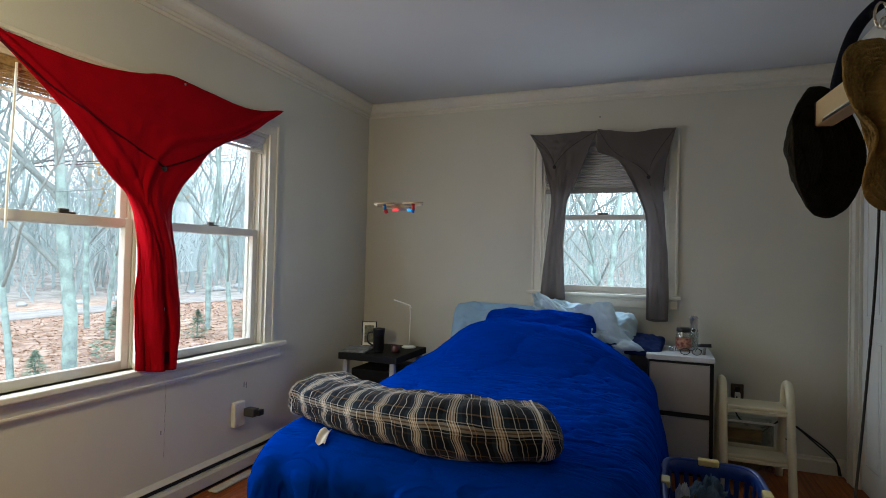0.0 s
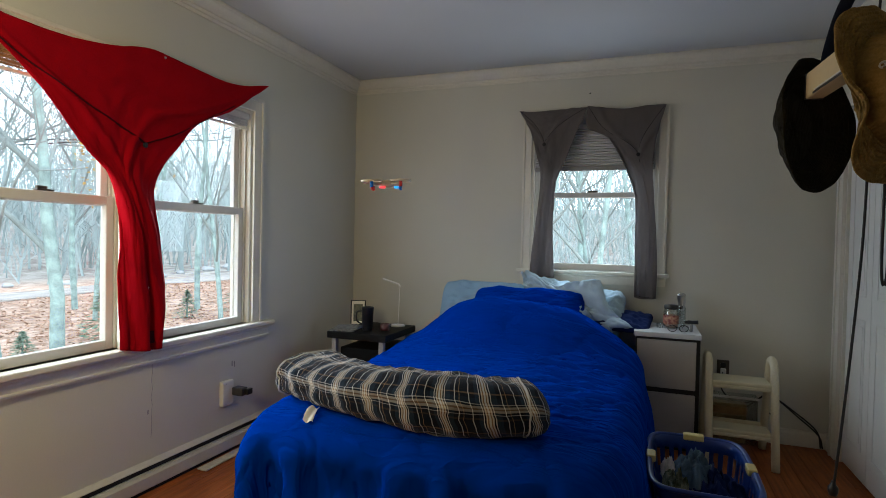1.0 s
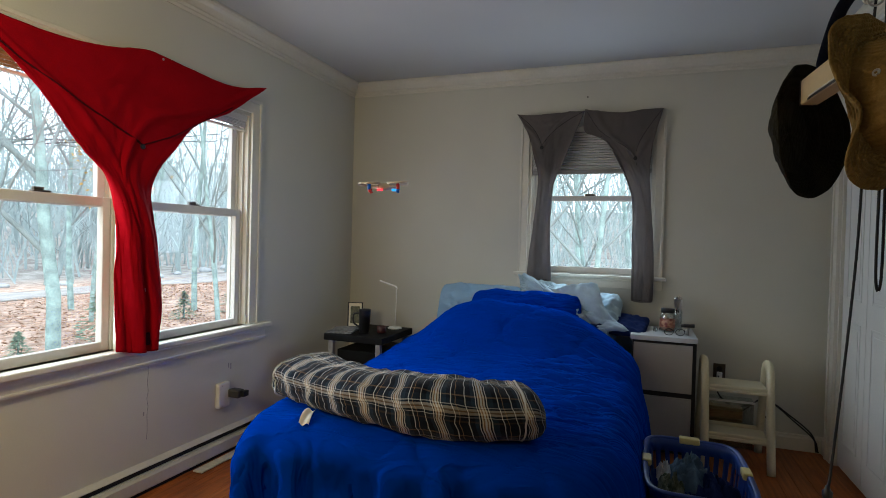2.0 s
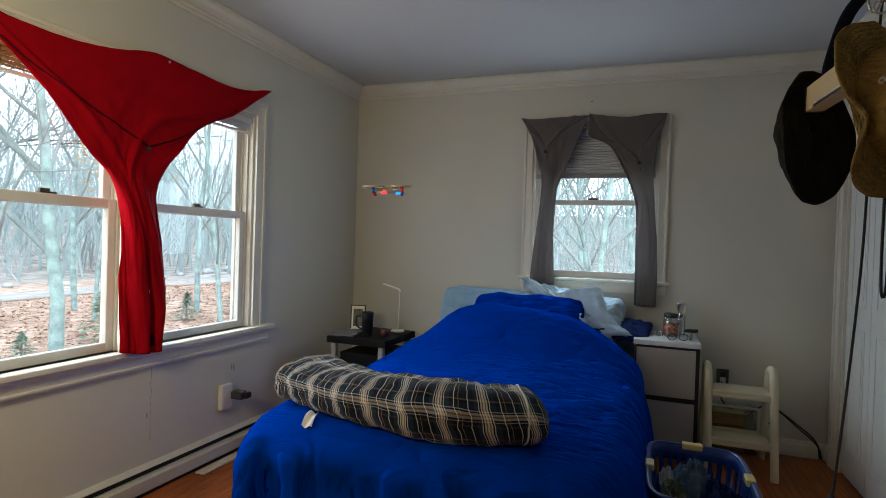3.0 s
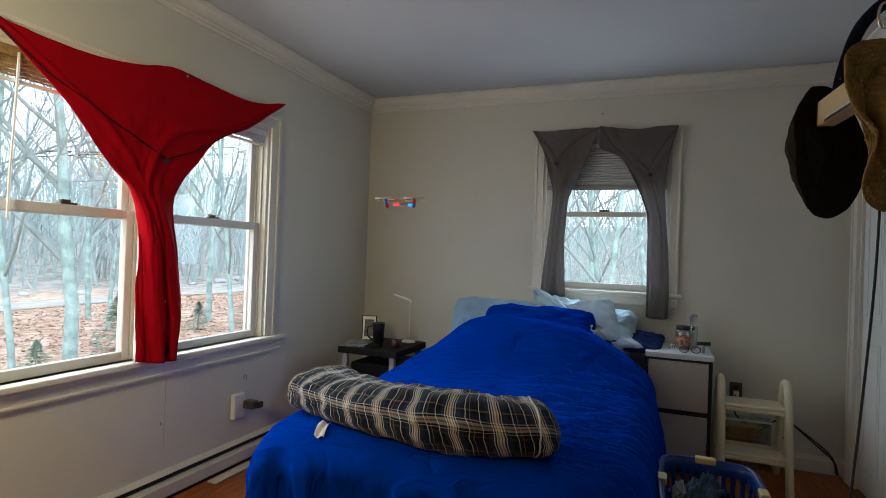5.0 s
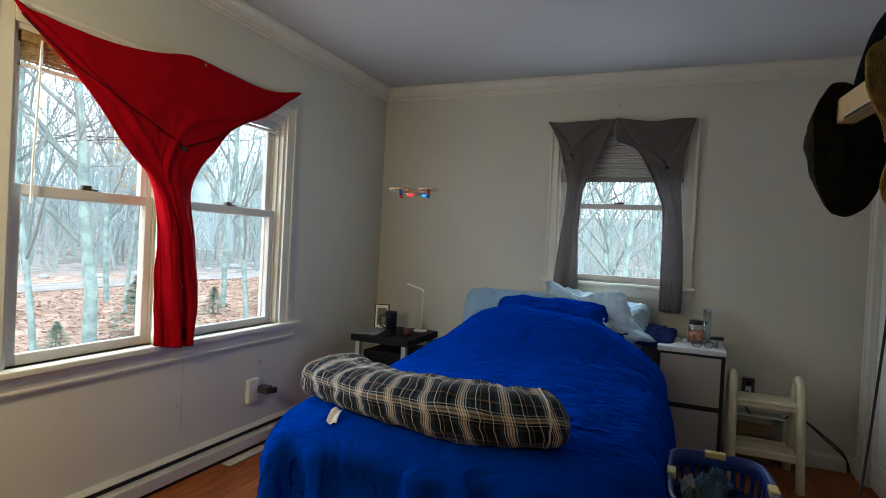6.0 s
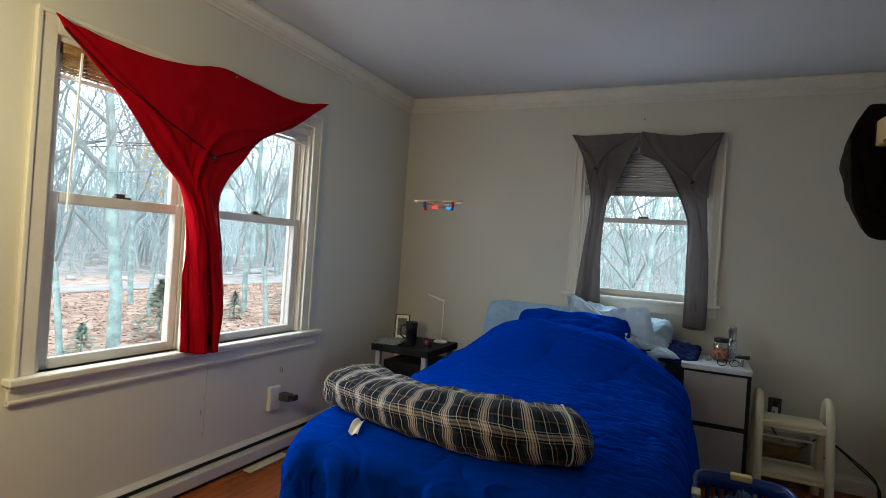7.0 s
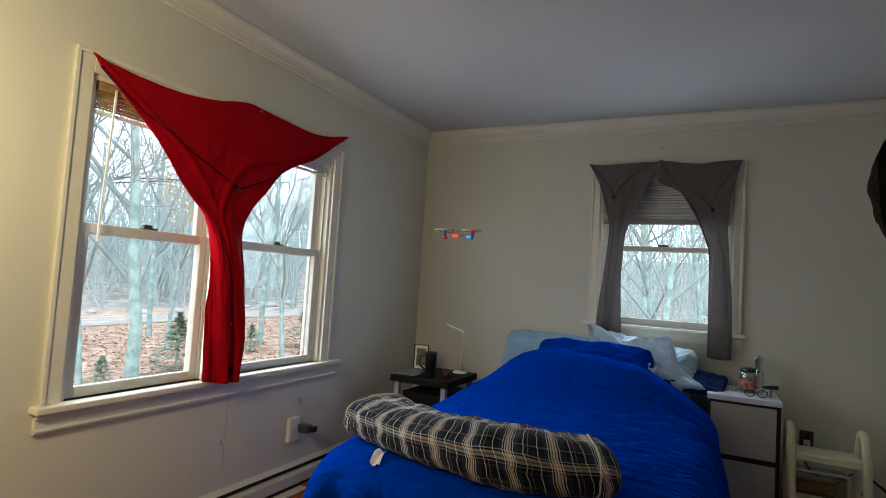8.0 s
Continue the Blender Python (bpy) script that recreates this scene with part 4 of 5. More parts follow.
# ---- heater, outlets, marks on the walls ----
def heater():
    h = thing("baseboard_heater", "cream enamelled baseboard heater along the wall", "heater")
    y0, y1 = -1.9, 3.0
    prof = [(0, 0.02), (0.052, 0.02), (0.055, 0.024), (0.055, 0.078), (0.050, 0.081), (0.030, 0.084), (0.030, 0.089), (0, 0.089)]
    def run(name, pr, m, lab=""):
        bm = bmesh.new()
        e = [[bm.verts.new((XW + o, y, z)) for o, z in pr] for y in (y0, y1)]
        for i in range(len(pr)):
            bm.faces.new((e[0][i], e[0][(i + 1) % len(pr)], e[1][(i + 1) % len(pr)], e[1][i]))
        bm.faces.new(e[0][::-1]), bm.faces.new(e[1])
        part(name, bm, m, h, lab)
    run("front_cover", prof, HEATER)
    # slots are solid strips, coloured dark for the shade inside them
    run("outlet_slot", [(0, 0.0895), (0.016, 0.0895), (0.016, 0.116), (0, 0.116)], DARK, "heat outlet slot filled dark for its shade")
    run("top_cover", [(0, 0.1165), (0.032, 0.1165), (0.035, 0.120), (0.032, 0.124), (0.010, 0.136), (0, 0.136)], HEATER)
    run("inlet_slot", [(0, 0), (0.040, 0), (0.040, 0.0195), (0, 0.0195)], DARK, "air inlet slot filled dark for its shade")
    return h


heater()


def west_outlet():
    o = thing("wall_outlet", "white wall outlet with a grey plug-in adapter", "outlet")
    part("plate", box(XW, XW + 0.030, 1.775, 1.865, 0.262, 0.405, 0.010, 3), WHITEPLASTIC, o)
    a = part("adapter", box(XW + 0.030, XW + 0.105, 1.842, 1.895, 0.315, 0.362, 0.010, 3), GREYPLASTIC, o, "dark grey plug adapter")
    part("prong_block", box(XW + 0.1055, XW + 0.130, 1.862, 1.905, 0.322, 0.356, 0.006), BLACKPLASTIC, a)
    for z in (0.39, 0.275):
        part("screw", turn([(0.001, 0), (0.0035, 0.0005), (0.003, 0.002), (0.0005, 0.002)], 8), STEEL, o).matrix_basis = pose(XW + 0.030, 1.80, z, 0, 90, 0)
    return o


west_outlet()


def north_outlet():
    o = thing("wall_outlet", "bronze wall outlet with a white plug", "outlet")
    part("plate", box(0.305, 0.377, YN - 0.008, YN, 0.385, 0.497, 0.004), BRONZE, o)
    part("socket", turn([(0.002, 0), (0.017, 0), (0.017, 0.004), (0.002, 0.004)], 16), BLACKPLASTIC, o).matrix_basis = pose(0.341, YN - 0.008, 0.465, 90, 0, 0)
    part("plug", box(0.325, 0.357, YN - 0.036, YN - 0.008, 0.410, 0.445, 0.006), WHITEPLASTIC, o, "white plug")
    return o


north_outlet()
for name, pts in (("power_cable", [(0.336, YN - 0.03, 0.43), (0.33, YN - 0.07, 0.32), (0.42, YN - 0.05, 0.24), (0.52, YN - 0.06, 0.27), (0.60, YN - 0.05, 0.31), (0.74, YN - 0.05, 0.22), (0.86, YN - 0.04, 0.115), (0.885, YN - 0.035, 0.012)]),
                  ("power_cable", [(0.25, YN - 0.05, 0.26), (0.36, YN - 0.10, 0.22), (0.46, YN - 0.05, 0.21), (0.56, YN - 0.04, 0.29), (0.63, YN - 0.05, 0.295), (0.76, YN - 0.05, 0.19), (0.87, YN - 0.035, 0.09), (0.895, YN - 0.035, 0.010)]),
                  ("power_cable", [(0.60, YN - 0.06, 0.20), (0.645, YN - 0.06, 0.17), (0.64, YN - 0.07, 0.10), (0.58, YN - 0.07, 0.06), (0.50, YN - 0.07, 0.01)])):
    tagged(part(name, tube(spline(pts, 40), 0.0045, 6), BLACKCORD, smooth=True), "black power cable looped behind the step stool", "cable", group="cables behind the stool")
tagged(part("nail_hole", turn([(0.001, 0), (0.005, 0), (0.004, 0.002), (0.001, 0.002)], 10), DARK), "small dark nail hole in the wall", "nail").matrix_basis = pose(-0.545, YN - 0.001, 2.285, 90, 0, 0)
tagged(part("push_pin", turn([(0.001, 0), (0.006, 0.001), (0.005, 0.006), (0.001, 0.007)], 10), STEEL), "metal push pin holding the red cloth", "pin").matrix_basis = pose(XW + 0.098, 1.29, 2.07, 0, 90, 0)
for y, z, h in ((1.875, 0.475, 0.03), (1.895, 0.465, 0.035), (1.30, 0.36, 0.02)):
    tagged(part("wall_scuff", box(XW, XW + 0.0012, y, y + 0.007, z, z + h, 0), GREYLEG), "grey scuff on the painted wall", "scuff", kind="structure")
tagged(part("wall_crack", tube([(XW, 1.325 + 0.004 * math.sin(9 * k), 0.60 - 0.04 * k) for k in range(10)], 0.0012, 4), GREYLEG), "hairline crack in the wall paint", "crack", kind="structure")
tagged(part("plaster_scrap", box(XW + 0.07, XW + 0.13, 1.55, 1.86, 0.003, 0.012, 0.004), PLASTER), "crumbled pale plaster scrap on the floor", "scrap")


# ---- black nightstand and its things ----
NZ = 0.612


def nightstand():
    n = thing("nightstand", "black laminate nightstand with pale legs and a shelf", "nightstand")
    x0, x1, y0, y1 = -2.135, -1.70, 2.47, 2.96
    part("tabletop", box(x0, x1, y0, y1, NZ - 0.045, NZ, 0.005), BLACKWOOD, n)
    for x in (x0 + 0.025, x1 - 0.06):
        for y in (y0 + 0.02, y1 - 0.055):
            part("leg", box(x, x + 0.035, y, y + 0.035, 0, NZ - 0.0455, 0.004), GREYLEG, n, "pale grey leg")
    part("shelf", box(x0 + 0.03, x1 - 0.03, y0 + 0.03, y1 - 0.03, 0.20, 0.225, 0.003), BLACKWOOD, n)
    part("drawer_box", box(x0 + 0.065, x1 - 0.065, y0 + 0.07, y1 - 0.02, 0.30, 0.50, 0.004), BLACKWOOD, n)
    return n


nightstand()


def photo_frame():
    p = thing("photo_frame", "pale gold photo frame on a black easel stand", "photo frame")
    bm = box(-0.045, -0.033, -0.006, 0.006, 0.0, 0.165, 0.002)
    box(0.033, 0.045, -0.006, 0.006, 0, 0.165, 0.002, bm=bm), box(-0.033, 0.033, -0.006, 0.006, 0, 0.02, 0.002, bm=bm), box(-0.033, 0.033, -0.006, 0.006, 0.143, 0.165, 0.002, bm=bm)
    part("frame", bm, GOLD, p)
    part("picture", box(-0.033, 0.033, 0.001, 0.004, 0.02, 0.143, 0), PHOTO, p)
    part("backing", box(-0.055, 0.055, 0.0065, 0.012, 0.0, 0.172, 0.002), BLACKPLASTIC, p)
    part("easel", box(-0.012, 0.012, 0.0125, 0.07, 0.0, 0.006, 0.001), BLACKPLASTIC, p)
    p.matrix_basis = pose(-2.085, 2.80, NZ + 0.004, -8, 0, 26)
    return p


photo_frame()


def mug():
    m = thing("travel_mug", "tall black tapered mug with a handle", "mug")
    part("cup", turn([(0.001, 0), (0.030, 0), (0.033, 0.01), (0.041, 0.155), (0.043, 0.16), (0.040, 0.158), (0.036, 0.02), (0.001, 0.012)], 28, cap=False), BLACKPLASTIC, m, smooth=True)
    part("handle", tube(spline([(-0.036, 0, 0.135), (-0.072, 0, 0.125), (-0.074, 0, 0.07), (-0.034, 0, 0.04)], 16), 0.006, 8), BLACKPLASTIC, m, smooth=True)
    m.matrix_basis = pose(-1.90, 2.60, NZ + 0.001, 0, 0, 20)
    return m


mug()
tagged(part("votive_candle", turn([(0.001, 0), (0.028, 0), (0.031, 0.006), (0.032, 0.045), (0.029, 0.046), (0.027, 0.036), (0.001, 0.034)], 22, at=(-1.80, 2.66, NZ + 0.001), cap=False), MAROON, smooth=True), "small maroon candle in a glass cup", "candle")
for i, (x, y, r, w, d, h) in enumerate(((-2.06, 2.60, 12, 0.17, 0.22, 0.010), (-2.05, 2.59, 24, 0.15, 0.20, 0.006))):
    ob = part("newspaper", box(-w / 2, w / 2, -d / 2, d / 2, 0, h, 0.002), PAPER)
    ob.matrix_basis = pose(x, y, NZ + 0.001 + 0.011 * i, 0, 0, r)
    tagged(ob, "folded grey newspaper on the nightstand", "newspaper", group="newspapers on the nightstand")


def desk_lamp():
    l = thing("desk_lamp", "slim white desk lamp with a bent neck", "lamp")
    part("base", turn([(0.001, 0), (0.05, 0), (0.05, 0.008), (0.044, 0.012), (0.001, 0.013)], 24), WHITEPLASTIC, l, smooth=True)
    part("stem", tube(spline([(0, 0, 0.012), (0.004, 0, 0.12), (0.006, 0, 0.24), (0.0, 0, 0.30)], 16), 0.0028, 8), WHITEPLASTIC, l, smooth=True)
    part("head", tube([(0.012, 0, 0.285), (0.0, 0, 0.30), (-0.055, 0, 0.315), (-0.125, 0, 0.335)], [0.007, 0.010, 0.012, 0.008], 10, 0.6), WHITEPLASTIC, l, smooth=True)
    l.matrix_basis = pose(-1.80, 2.87, NZ, 0, 0, 0)
    return l


desk_lamp()


# ---- grey drawer cabinet and its things ----
CX0, CX1, CY0, CY1, CZ = -0.205, 0.170, 2.83, 3.255, 0.712


def cabinet():
    c = thing("drawer_cabinet", "grey two-drawer cabinet with a white top and black edges", "cabinet")
    part("body", box(CX0 + 0.012, CX1 - 0.004, CY0 + 0.022, CY1, 0.04, CZ - 0.031, 0.003), CABDARK, c, "black carcass")
    part("top", box(CX0, CX1, CY0, CY1 + 0.005, CZ - 0.03, CZ, 0.004), CABTOP, c, "white laminate top")
    part("side_panel", box(CX1 - 0.0035, CX1 - 0.0005, CY0 + 0.045, CY1, 0.045, CZ - 0.032, 0.001), CABFRONT, c)
    for z0, z1 in ((0.381, CZ - 0.046), (0.075, 0.351)):
        part("drawer", box(CX0 + 0.02, CX1 - 0.026, CY0 + 0.004, CY0 + 0.0215, z0, z1, 0.004), CABFRONT, c, "grey drawer front")
    part("plinth", box(CX0 + 0.03, CX1 - 0.02, CY0 + 0.06, CY1 - 0.01, 0, 0.0395, 0), CABDARK, c)
    return c


cabinet()


def jar():
    j = thing("glass_jar", "glass jar of peach pellets with a black lid", "jar")
    part("glass", turn([(0.001, 0), (0.040, 0), (0.045, 0.008), (0.046, 0.10), (0.040, 0.118), (0.037, 0.12), (0.037, 0.117), (0.043, 0.098), (0.042, 0.01), (0.001, 0.006)], 28, cap=False), CLEAR, j, "clear glass", smooth=True)
    part("contents", turn([(0.001, 0.008), (0.039, 0.008), (0.041, 0.012), (0.041, 0.078), (0.03, 0.082), (0.001, 0.084)], 24), PEACH, j, "peach pellets", smooth=True)
    part("label", turn([(0.0466, 0.03), (0.0466, 0.082)], 28, cap=False), LABEL, j, "printed label")
    part("lid", turn([(0.001, 0.1205), (0.041, 0.1205), (0.042, 0.124), (0.042, 0.142), (0.039, 0.146), (0.001, 0.146)], 28), BLACKPLASTIC, j, "black screw lid", smooth=True)
    j.matrix_basis = pose(0.010, 3.06, CZ + 0.0005)
    return j


jar()


def foil_bottle():
    b = thing("bottle", "clear glass bottle with crumpled silver foil", "bottle")
    part("glass", turn([(0.001, 0), (0.026, 0), (0.028, 0.005), (0.028, 0.12), (0.018, 0.145), (0.016, 0.16), (0.013, 0.16), (0.015, 0.143), (0.025, 0.118), (0.025, 0.008), (0.001, 0.005)], 22, cap=False), CLEAR, b, smooth=True)
    bm = turn([(0.004, 0.10), (0.014, 0.12), (0.022, 0.15), (0.026, 0.185), (0.024, 0.205), (0.012, 0.212), (0.002, 0.208)], 14)
    for v in bm.verts:
        v.co += Vector((noise.random() - 0.5, noise.random() - 0.5, noise.random() - 0.5)) * 0.010
    part("foil", bm, STEEL, b, "crumpled silver foil")
    b.matrix_basis = pose(0.075, 3.16, CZ + 0.0005)
    return b


foil_bottle()


def eyeglasses():
    g = thing("eyeglasses", "black-framed eyeglasses lying on the cabinet", "eyeglasses")
    for x in (-0.033, 0.033):
        rim = [(x + 0.026 * math.cos(a), 0.0, 0.021 + 0.019 * math.sin(a)) for a in [2 * math.pi * k / 22 for k in range(22)]]
        part("rim", tube(rim, 0.0022, 6, closed=True, up=(0, 1, 0)), BLACKPLASTIC, g)
        s = math.copysign(1, x)
        part("temple", tube([(x + s * 0.026, 0, 0.03), (x + s * 0.032, 0.01, 0.03), (x + s * 0.03, 0.10, 0.028), (x + s * 0.026, 0.125, 0.006)], 0.002, 6), BLACKPLASTIC, g)
    part("bridge", tube([(-0.008, 0, 0.026), (0, -0.002, 0.030), (0.008, 0, 0.026)], 0.002, 6), BLACKPLASTIC, g)
    g.matrix_basis = pose(0.045, 2.90, CZ + 0.0008, 0, 0, 12)
    return g


eyeglasses()


def hammer():
    h = thing("small_hammer", "small hammer with a pale handle standing on its head", "hammer")
    part("handle", tube([(0, 0, 0.0), (0.004, 0.004, 0.03), (0.01, 0.012, 0.05)], [0.010, 0.008, 0.007], 10), GREYLEG, h, smooth=True)
    part("head", tube([(-0.035, 0.008, 0.054), (-0.012, 0.010, 0.056), (0.012, 0.010, 0.056), (0.042, 0.008, 0.058)], [0.008, 0.011, 0.011, 0.012], 12), BLACKPLASTIC, h, smooth=True)
    h.matrix_basis = pose(0.118, 2.95, CZ + 0.001, 0, 0, 0)
    return h


hammer()
tagged(part("shot_glass", turn([(0.001, 0), (0.014, 0), (0.016, 0.03), (0.014, 0.03), (0.012, 0.004), (0.001, 0.004)], 18, at=(-0.06, 3.02, CZ + 0.0005), cap=False), CLEAR, smooth=True), "tiny clear glass on the cabinet", "glass")


# ---- step stool, bin behind it, laundry basket ----
def step_stool():
    s = thing("step_stool", "cream plastic two-step stool with arched side rails", "step stool")
    for x in (0.216, 0.552):
        arch = spline([(x, 2.76, 0.0), (x, 2.81, 0.25), (x, 2.855, 0.48), (x, 2.89, 0.562), (x, 2.935, 0.580), (x, 2.985, 0.562), (x, 3.02, 0.48), (x, 3.08, 0.25), (x, 3.14, 0.0)], 48)
        part("side_rail", tube(arch, 0.026, 12, 0.85, up=(1, 0, 0)), CREAM, s, smooth=True)
    def step(y0, y1, z):
        bm = box(0.234, 0.538, y0, y1, z - 0.022, z, 0.010, 3)
        box(0.234, 0.538, y0, y0 + 0.022, z - 0.042, z - 0.020, 0.008, 3, bm=bm)
        return bm
    part("upper_step", step(2.83, 3.03, 0.460), CREAM, s)
    part("lower_step", step(2.79, 2.94, 0.195), CREAM, s)
    part("cross_bar", box(0.234, 0.538, 3.09, 3.115, 0.13, 0.17, 0.006), CREAM, s)
    return s


step_stool()


def clear_bin():
    b = thing("storage_bin", "clear plastic bin with amber boxes under the stool", "storage bin")
    x0, x1, y0, y1, z1 = 0.250, 0.526, 3.15, 3.245, 0.30
    bm = box(x0, x1, y0, y0 + 0.003, 0.004, z1, 0)
    box(x0, x1, y1 - 0.003, y1, 0.004, z1, 0, bm=bm), box(x0, x0 + 0.003, y0 + 0.003, y1 - 0.003, 0.004, z1, 0, bm=bm), box(x1 - 0.003, x1, y0 + 0.003, y1 - 0.003, 0.004, z1, 0, bm=bm), box(x0, x1, y0, y1, 0, 0.004, 0, bm=bm)
    part("tub", bm, CLEAR, b, "clear plastic tub")
    part("rim", box(x0 - 0.006, x1 + 0.006, y0 - 0.006, y0, z1 - 0.014, z1, 0.002), WHITEPLASTIC, b)
    part("amber_box", box(x0 + 0.02, x1 - 0.06, y0 + 0.01, y1 - 0.01, 0.005, 0.25, 0.005), AMBER, b, "amber coloured box")
    return b


clear_bin()


def laundry_basket():
    b = thing("laundry_basket", "blue plastic laundry basket with pale yellow handles", "laundry basket")
    cx, cy, hx, hy, H = 0.074, 1.715, 0.182, 0.30, 0.37
    n, rows = 72, 14
    def rim(a, k):
        """Point on the rounded rectangle at angle a and height share k."""
        tap = 0.80 + 0.20 * k
        ca, sa = math.cos(a), math.sin(a)
        q = (abs(ca) ** 6 + abs(sa) ** 6) ** (-1 / 6)
        return Vector((cx + hx * tap * ca * q, cy + hy * tap * sa * q, 0.003 + H * k))
    bm = bmesh.new()
    g = [[bm.verts.new(rim(2 * math.pi * i / n, j / rows)) for i in range(n)] for j in range(rows + 1)]
    for j in range(rows):
        for i in range(n):
            if 9 <= j <= 11 and i % 2 == 0 and (i // 3) % 5:
                continue
            bm.faces.new((g[j][i], g[j][(i + 1) % n], g[j + 1][(i + 1) % n], g[j + 1][i]))
    bm.faces.new(g[0][::-1])
    shell = part("shell", bm, BASKET, b, smooth=True)
    md = shell.modifiers.new("thickness", "SOLIDIFY")
    md.thickness = 0.004
    part("rim", tube([rim(2 * math.pi * i / n, 1.0) + (rim(2 * math.pi * i / n, 1.0) - Vector((cx, cy, 0.373))).normalized() * 0.008 for i in range(n)], 0.012, 8, 0.7, closed=True), BASKET, b, smooth=True)
    for a, w, ax in ((math.pi / 2, 0.085, "x"), (0, 0.075, "y"), (math.pi, 0.075, "y")):
        p = rim(a, 1.0)
        if ax == "x":
            part("handle", box(p.x - w / 2, p.x + w / 2, p.y - 0.012, p.y + 0.026, p.z - 0.014, p.z + 0.014, 0.008, 3), YELLOW, b, "pale yellow handle grip")
        else:
            part("handle", box(p.x - 0.018, p.x + 0.018, p.y - w / 2, p.y + w / 2, p.z - 0.014, p.z + 0.014, 0.008, 3), YELLOW, b, "pale yellow handle grip")
    def heap(name, material, x, y, z, sx, sy, sz, seed, label):
        def f(u, v):
            a, r = 2 * math.pi * u, v
            q = 1 + 0.35 * fbm(1.5 * math.cos(a), 1.5 * math.sin(a), seed)
            h = (1 - r ** 2.2) * sz + 0.035 * fbm(5 * r * math.cos(a) + seed, 5 * r * math.sin(a), seed) * (1.2 - r) + 0.012 * math.sin(9 * r * math.cos(a) + 5 * fbm(r, a, seed))
            return Vector((x + sx * r * q * math.cos(a), y + sy * r * q * math.sin(a), z + h))
        ob = link_mesh(name, sheet(f, 56, 26), material, smooth=True)
        return tagged(ob, label, "clothes", group="clothes in the basket")
    heap("shirt", NAVY, cx + 0.05, cy - 0.02, 0.26, 0.105, 0.19, 0.07, 2.2, "dark navy shirt crumpled in the laundry basket")
    heap("jeans", DENIM, cx - 0.015, cy + 0.05, 0.30, 0.095, 0.13, 0.075, 5.1, "faded blue denim crumpled in the laundry basket")
    heap("camouflage_shirt", CAMO, cx - 0.085, cy - 0.06, 0.27, 0.065, 0.12, 0.055, 8.4, "mottled green and grey cloth in the laundry basket")
    heap("undershirt", WHITECLOTH, cx - 0.105, cy + 0.10, 0.275, 0.042, 0.07, 0.05, 3.3, "white cotton undershirt in the laundry basket")
    return b


laundry_basket()


# ---- closet door and its casing ----
def closet_door():
    w = thing("door_1", "white bifold closet door with raised panels", "door", kind="structure")
    for y0, y1 in ((DY1, DY1 + 0.085), (DY0 - 0.085, DY0)):
        bm = box(XE - 0.018, XE, y0, y1, 0, DZ1 + 0.085, 0.003)
        box(XE - 0.026, XE - 0.0175, y0 + 0.06, y0 + 0.083, 0, DZ1 + 0.085, 0.004, bm=bm)
        part("casing", bm, TRIM, w)
    part("casing", box(XE - 0.0175, XE, DY0, DY1, DZ1, DZ1 + 0.085, 0.003), TRIM, w)
    part("jamb", box(XE, XE + T, DY1 - 0.018, DY1, 0, DZ1, 0.002), TRIM, w)
    n, gap = 4, 0.004
    wd = (DY1 - 0.02 - DY0) / n
    for k in range(n):
        y1 = DY1 - 0.02 - k * wd - gap
        y0 = y1 - wd + gap
        x0, x1 = XE + 0.014, XE + 0.046
        leaf = part("door_leaf", box(x0, x1, y0, y1, 0.012, DZ1 - 0.012, 0.003), DOORPAINT, w)
        for z0, z1 in ((0.16, 0.86), (0.98, 1.90)):
            bm = bmesh.new()
            a, b, c = 0.07, 0.082, 0.105
            box(x0 - 0.003, x0 + 0.006, y0 + c, y1 - c, z0 + c - a, z1 - c + a, 0.004, bm=bm)
            for q in ((y0 + a, y0 + b, z0, z1), (y1 - b, y1 - a, z0, z1), (y0 + b, y1 - b, z0, z0 + 0.012), (y0 + b, y1 - b, z1 - 0.012, z1)):
                box(x0 - 0.004, x0 + 0.004, q[0], q[1], q[2], q[3], 0.003, bm=bm)
            part("panel", bm, DOORPAINT, leaf)
    return w


closet_door()


